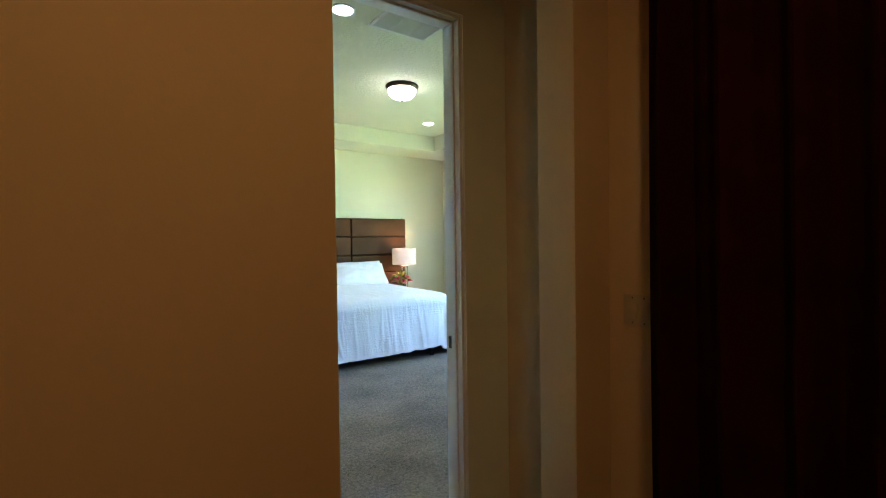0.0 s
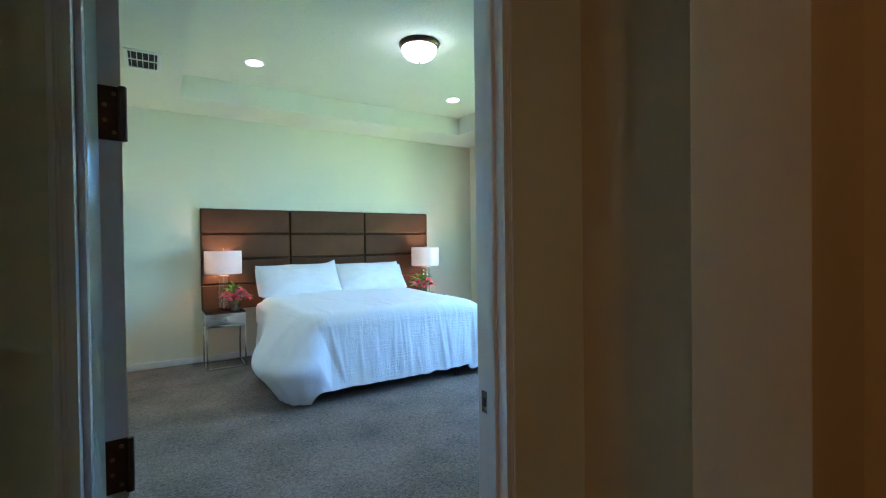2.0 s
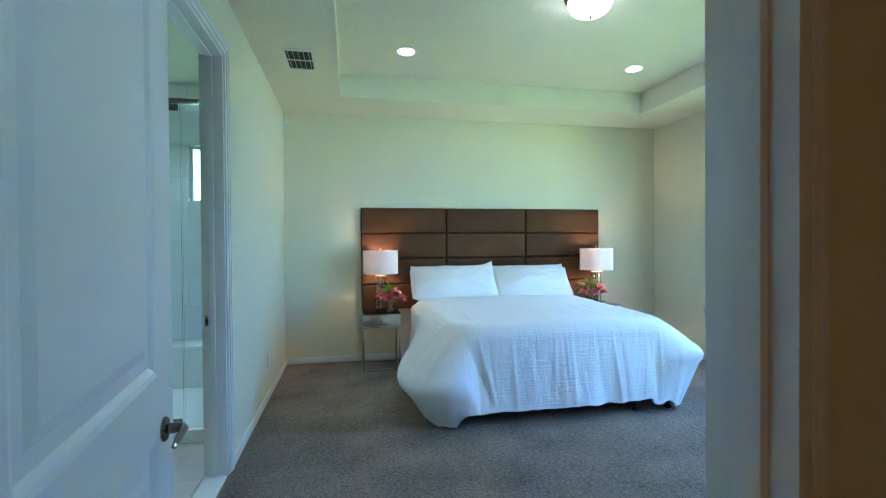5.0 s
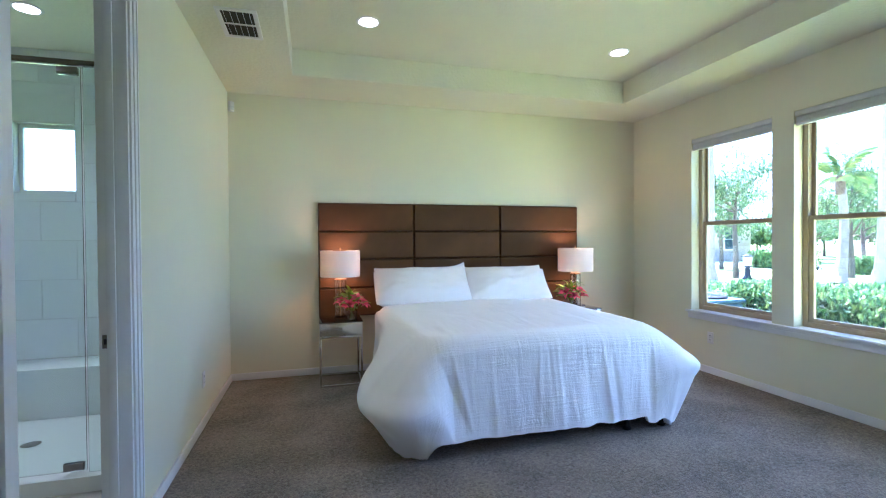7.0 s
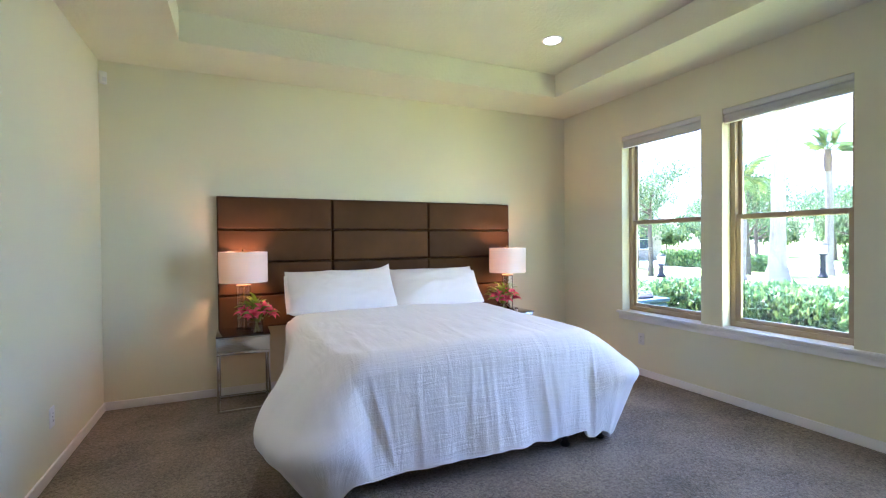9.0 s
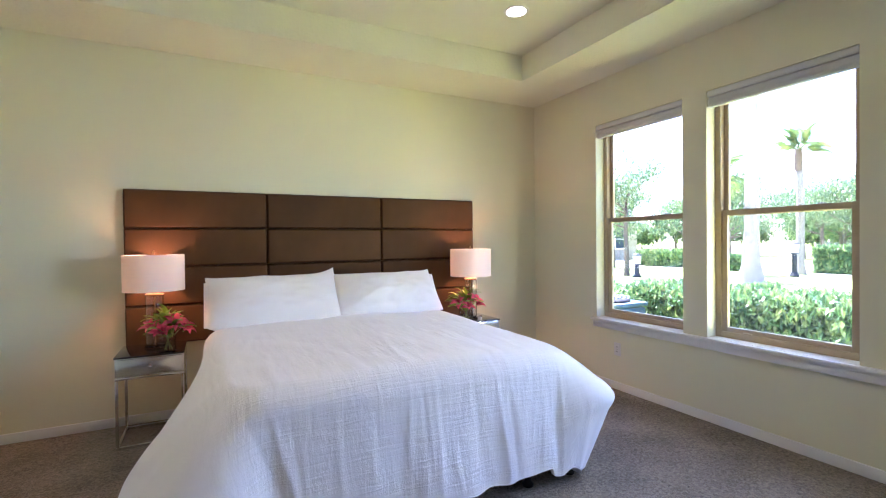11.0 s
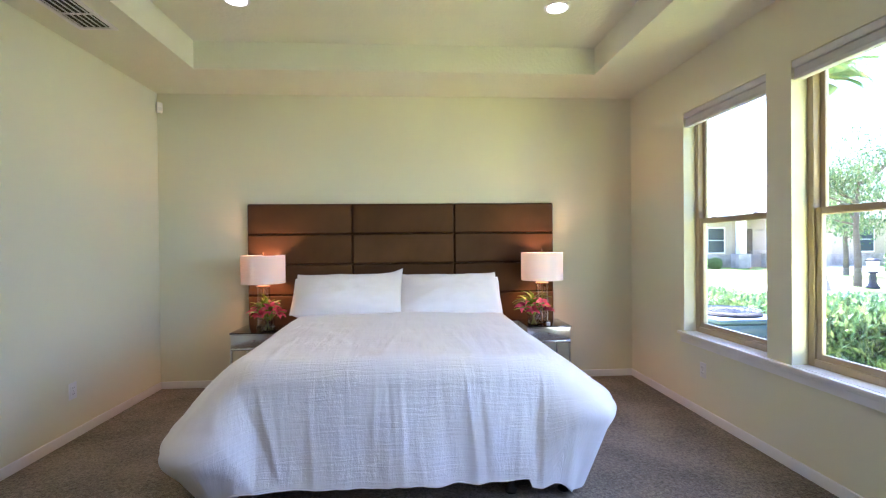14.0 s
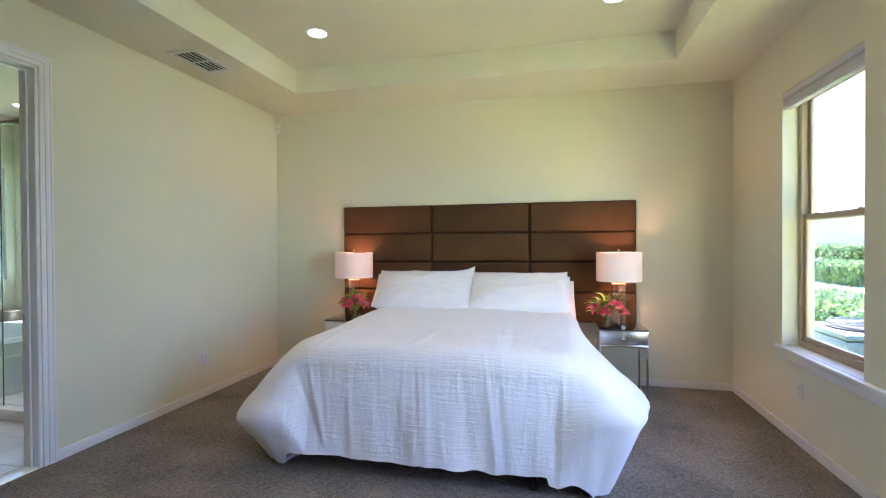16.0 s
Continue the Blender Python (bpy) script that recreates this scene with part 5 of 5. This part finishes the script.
def frond_mesh():
    bm = bmesh.new()
    spine = [Vector((0, 0, 0)) + Vector((1.9 * t, 0, 0.75 * math.sin(t * 2.1) - 0.75 * t * t)) for t in [i / 12 for i in range(13)]]
    sweep(spine, [0.022 * (1 - 0.85 * i / 12) for i in range(13)], 5, bm)
    for i in range(1, 25):
        t = 0.12 + 0.86 * i / 25
        k = min(11, int(t * 12))
        p = spine[k].lerp(spine[k + 1], t * 12 - k)
        ln = 0.55 * math.sin(math.pi * min(1, 0.25 + 0.75 * t)) + 0.08
        for s in (-1, 1):
            tip = p + Vector((0.40 * ln, s * ln * 0.85, -0.30 * ln))
            mid = p + Vector((0.22 * ln, s * ln * 0.45, -0.03))
            a, b = bm.verts.new(p), bm.verts.new(mid + Vector((0.028, 0, 0)))
            c, d = bm.verts.new(tip), bm.verts.new(mid - Vector((0.028, 0, 0)))
            bm.faces.new((a, b, c))
            bm.faces.new((a, c, d))
    return mesh_of("frond", bm, M_FROND, False)


def palm(x, y, height, r, seed, label, bend=0.0, crown=1.0):
    global FROND
    FROND = FROND or frond_mesh()
    rnd = random.Random(seed)
    p = thing("palm_tree", (x, y, GZ - 0.03), label, "palm tree", "garden palms")
    n = 26
    pts = [(bend * math.sin(2.6 * i / n), 0.3 * bend * i / n, height * i / n) for i in range(n + 1)]
    rad = [r * (1.0 + 0.9 * math.exp(-i * 0.55) - 0.22 * i / n) * (1 + (0.05 if i % 2 else -0.02)) for i in range(n + 1)]
    part("trunk", sweep(pts, rad, 14), M_BARK, p)
    top = Vector(pts[-1])
    bl = 0.16 * height
    part("leaf_boots", sweep([top - Vector((0, 0, bl)), top - Vector((0, 0, 0.45 * bl)), top + Vector((0, 0, 0.12 * bl))], [r * 0.85, r * 1.06, r * 0.80], 12), M_BOOT, p, "brown old leaf bases")
    for k in range(18 if crown > 0.9 else 12):
        f = new("frond", FROND)
        f.parent = p
        f.matrix_basis = Matrix.Translation(top) @ pose(0, 0, 0, 0, 0, k * 137.5) @ pose(0, 0, 0, rnd.uniform(-15, 15), rnd.uniform(-55, 35), 0) @ Matrix.Scale(crown * rnd.uniform(0.8, 1.1), 4)
    return p


palm(15.2, 15.8, 6.6, 0.24, 3, "tall palm tree with a smooth grey trunk on the lawn", 0.12)
palm(18.6, 13.5, 3.7, 0.15, 1, "young leaning palm tree with brown leaf bases and sparse fronds", 0.30, 0.85)
palm(18.5, 12.1, 8.2, 0.23, 2, "tall palm tree with a smooth grey trunk on the lawn", 0.10)
palm(23.7, 13.1, 5.2, 0.15, 4, "slim dark-trunked palm tree farther across the lawn", 0.2, 0.8)


def tree(x, y, height, spread, seed, label, leaves=5200, size=0.075):
    rnd = random.Random(seed)
    t = thing("tree", (x, y, GZ - 0.03), label, "tree", "garden trees")
    bm = bmesh.new()
    h0 = height * 0.38
    sweep([(0, 0, 0), (0.03, 0.02, h0 * 0.5), (0.0, 0.05, h0), (0.05, 0.0, height * 0.75)], [0.13, 0.10, 0.085, 0.03], 10, bm)
    tips = []
    for k in range(11):
        a = rnd.uniform(0, 6.28)
        z = h0 + rnd.uniform(-0.1, 0.45) * (height - h0)
        q = spread * rnd.uniform(0.45, 0.95)
        tip = Vector((q * math.cos(a), q * math.sin(a), z + rnd.uniform(0.15, 0.5) * (height - h0)))
        sweep([(0.02, 0.02, z), tuple(tip * 0.5 + Vector((0, 0, z * 0.5 - 0.1))), tuple(tip)], [0.045, 0.03, 0.012], 6, bm)
        tips += [tip, tip * 0.6 + Vector((0, 0, z * 0.45))]
    tips += [Vector((0, 0, height * 0.95)), Vector((0.2, 0.2, height * 0.8))]
    part("trunk", bm, M_TRUNK, t)

    def place():
        c = rnd.choice(tips)
        return (c.x + rnd.gauss(0, spread * 0.18), c.y + rnd.gauss(0, spread * 0.18), c.z + rnd.gauss(0, spread * 0.13))
    o = new("crown", leaf_cloud(leaves, place, size, rnd, M_TREE, "crown"))
    o.parent = t
    return t


tree(17.5, 16.6, 5.2, 1.9, 11, "young leafy tree with an open crown")
tree(21.5, 15.0, 5.0, 1.8, 12, "young leafy tree with an open crown")
tree(22.0, 21.5, 4.6, 1.9, 13, "leafy garden tree with a full crown")
tree(26.5, 12.0, 4.6, 2.0, 14, "leafy garden tree with a full crown")
tree(27.0, 18.0, 4.8, 2.2, 15, "leafy garden tree with a full crown")
for tx, ty, th, ts, sd in ((34.0, 9.0, 4.2, 2.2, 21), (36.0, 16.5, 4.6, 2.5, 22), (33.5, 26.0, 4.2, 2.3, 23), (41.0, 21.0, 5.2, 2.8, 24), (43.0, 12.0, 5.0, 2.7, 25), (40.0, 30.0, 5.0, 2.7, 26)):
    tree(tx, ty, th, ts, sd, "far leafy tree across the lane", 3400, 0.17)
for k in range(13):
    tree(46.0 + 2.2 * math.sin(k * 2.3), 2.0 + 3.6 * k, 4.0 + 0.9 * math.sin(k * 1.7), 2.4, 40 + k, "far leafy tree before the grey house", 3000, 0.20)
tree(29.0, 22.0, 4.0, 2.0, 17, "leafy garden tree with a full crown")
tree(30.0, 15.0, 4.2, 2.0, 18, "leafy garden tree with a full crown")
tree(24.5, 8.0, 4.6, 2.0, 16, "leafy garden tree with a full crown")


def bollard(x, y, h, label):
    b = thing("garden_lamp", (x, y, GZ - 0.02), label, "garden lamp", "garden lamps")
    part("base", lathe([(0.001, 0), (0.17, 0), (0.18, 0.05), (0.13, 0.12), (0.10, 0.2)], 16), M_BLACK, b)
    part("post", lathe([(0.10, 0.2), (0.085, h - 0.40), (0.15, h - 0.38), (0.13, h - 0.33)], 14), M_BLACK, b)
    part("lantern", lathe([(0.13, h - 0.33), (0.17, h - 0.02), (0.165, h)], 12), M_PORCELAIN, b, "pale lantern glass")
    part("roof_cap", lathe([(0.20, h), (0.21, h + 0.02), (0.10, h + 0.08), (0.01, h + 0.11)], 14), M_BLACK, b)
    return b


bollard(17.3, 15.9, 0.88, "short black garden lamp on the lawn")
bollard(22.2, 12.55, 1.28, "black garden lamp post on the lawn")


def house(x, y, w, d, h, rz, mat, windows, label, stone=False, porch=None):
    hs = thing("house", (x, y, GZ - 0.02), label, "house", "neighbouring houses", rz)
    part("wall", box(-d / 2, d / 2, -w / 2, w / 2, 0, h), mat, hs, "", False)
    bm = bmesh.new()
    e = 0.6
    pts = [bm.verts.new(p) for p in ((-d / 2 - e, -w / 2 - e, h), (d / 2 + e, -w / 2 - e, h), (d / 2 + e, w / 2 + e, h), (-d / 2 - e, w / 2 + e, h), (0, -w / 2 + d * 0.35, h + d * 0.28), (0, w / 2 - d * 0.35, h + d * 0.28))]
    for f in ((0, 1, 4), (1, 2, 5, 4), (2, 3, 5), (3, 0, 4, 5), (3, 2, 1, 0)):
        bm.faces.new([pts[k] for k in f])
    part("roof", bm, M_ROOF, hs, "dark shingle hip roof", False)
    part("fascia", box(-d / 2 - e, -d / 2 - e + 0.03, -w / 2 - e, w / 2 + e, h - 0.18, h - 0.002), M_TRIM, hs, "", False)
    if stone:
        part("stone_skirt", box(-d / 2 - 0.12, -d / 2 + 0.01, -w / 2, w / 2, 0, 0.75, 0.02), M_STONE, hs, "tan stone veneer")
    if porch is not None:
        part("front_door", box(-d / 2 - 0.04, -d / 2 + 0.02, porch - 0.55, porch + 0.55, 0.0, 2.35, 0.01), M_TRUNK, hs, "dark front door under the porch")
        for q in (-0.95, 0.95):
            part("porch_column", box(-d / 2 - 1.25, -d / 2 - 0.85, porch + q - 0.2, porch + q + 0.2, 0.85, h - 0.18, 0.02), M_TRIM, hs, "white porch column")
            part("column_base", box(-d / 2 - 1.40, -d / 2 - 0.70, porch + q - 0.4, porch + q + 0.4, 0.0, 0.85, 0.03), M_STONE, hs, "stone-clad column base")
        part("porch_roof", box(-d / 2 - 1.9, -d / 2 - 0.6, porch - 2.1, porch + 2.1, h - 0.178, h + 0.12, 0.02), M_TRIM, hs)
    for yy, z0, ww, hh in windows:
        wn_ = part("window", box(-d / 2 - 0.05, -d / 2 + 0.02, yy - ww / 2 - 0.08, yy + ww / 2 + 0.08, z0 - 0.08, z0 + hh + 0.08, 0.01), M_TRIM, hs)
        for k in range(2):
            part("pane", box(-d / 2 - 0.06, -d / 2 - 0.03, yy - ww / 2, yy + ww / 2, z0 + 0.02 + k * hh / 2, z0 - 0.02 + (k + 1) * hh / 2), M_FARGLASS, wn_)
    return hs


house(26.0, 33.7, 14.0, 9.0, 3.1, 90, M_STUCCO, [(4.8, 0.9, 1.0, 1.5), (-0.6, 0.9, 1.0, 1.5), (-5.0, 0.9, 1.0, 1.5)], "tan single-storey stucco house with a shingle roof and a porch", True, 3.0)
house(56.0, 14.0, 22.0, 9.0, 3.4, 0, M_STUCCO2, [(-5, 0.9, 1.4, 1.5), (-1, 0.9, 1.0, 1.5), (2.0, 0.2, 1.1, 2.2), (5, 0.9, 1.4, 1.5)], "grey single-storey house behind the garden trees")
house(15.0, 52.0, 18.0, 9.0, 3.1, 60, M_STUCCO, [(-5, 0.9, 1.2, 1.5), (0, 0.9, 1.2, 1.5), (4, 0.9, 1.2, 1.5)], "tan stucco house beyond the lawn")

# ---- tiles, piece by piece ----
TILE = mesh_of("tile", box(-0.1635, 0.1635, -0.1635, 0.1635, -0.006, 0.0, 0.0015), M_FLOORTILE, False)
for i in range(9):
    for j in range(9):
        o = new("tile", TILE)
        o.parent = bath_floor
        o.matrix_basis = pose(LW - 0.30 - 0.33 * i, 2.05 + 0.33 * j, 0.0)
WALL_TILES = {}


def wall_tile(w, h):
    key = (round(w, 3), round(h, 3))
    if key not in WALL_TILES:
        WALL_TILES[key] = mesh_of("tile", box(-w / 2 + 0.0015, w / 2 - 0.0015, -0.007, 0.0, -h / 2 + 0.0015, h / 2 - 0.0015, 0.001), M_TILE, False)
    return WALL_TILES[key]


zs = [0.40 + 0.325 * k for k in range(8)]
for r, z in enumerate(zs):
    x = LW - 0.12
    first = True
    while x > SX + 0.01:
        w = 0.25 if first and r % 2 else 0.50
        first = False
        x0, x1, z0, z1 = max(x - w, SX), x, z, min(z + 0.325, BZ)
        x -= w
        # split round the window openings
        cells = [(x0, x1, z0, z1)]
        for a0, a1 in (WA, WB):
            out = []
            for c0, c1, d0, d1 in cells:
                if c1 <= a0 or c0 >= a1 or d1 <= SZ0 or d0 >= SZ1:
                    out.append((c0, c1, d0, d1))
                    continue
                if c0 < a0:
                    out.append((c0, a0, d0, d1))
                if c1 > a1:
                    out.append((a1, c1, d0, d1))
                m0, m1 = max(c0, a0), min(c1, a1)
                if d0 < SZ0:
                    out.append((m0, m1, d0, SZ0))
                if d1 > SZ1:
                    out.append((m0, m1, SZ1, d1))
            cells = out
        for c0, c1, d0, d1 in cells:
            if c1 - c0 > 0.012 and d1 - d0 > 0.012:
                o = new("tile", wall_tile(c1 - c0, d1 - d0))
                o.parent = shower_wall
                o.matrix_basis = pose((c0 + c1) / 2, SW, (d0 + d1) / 2)
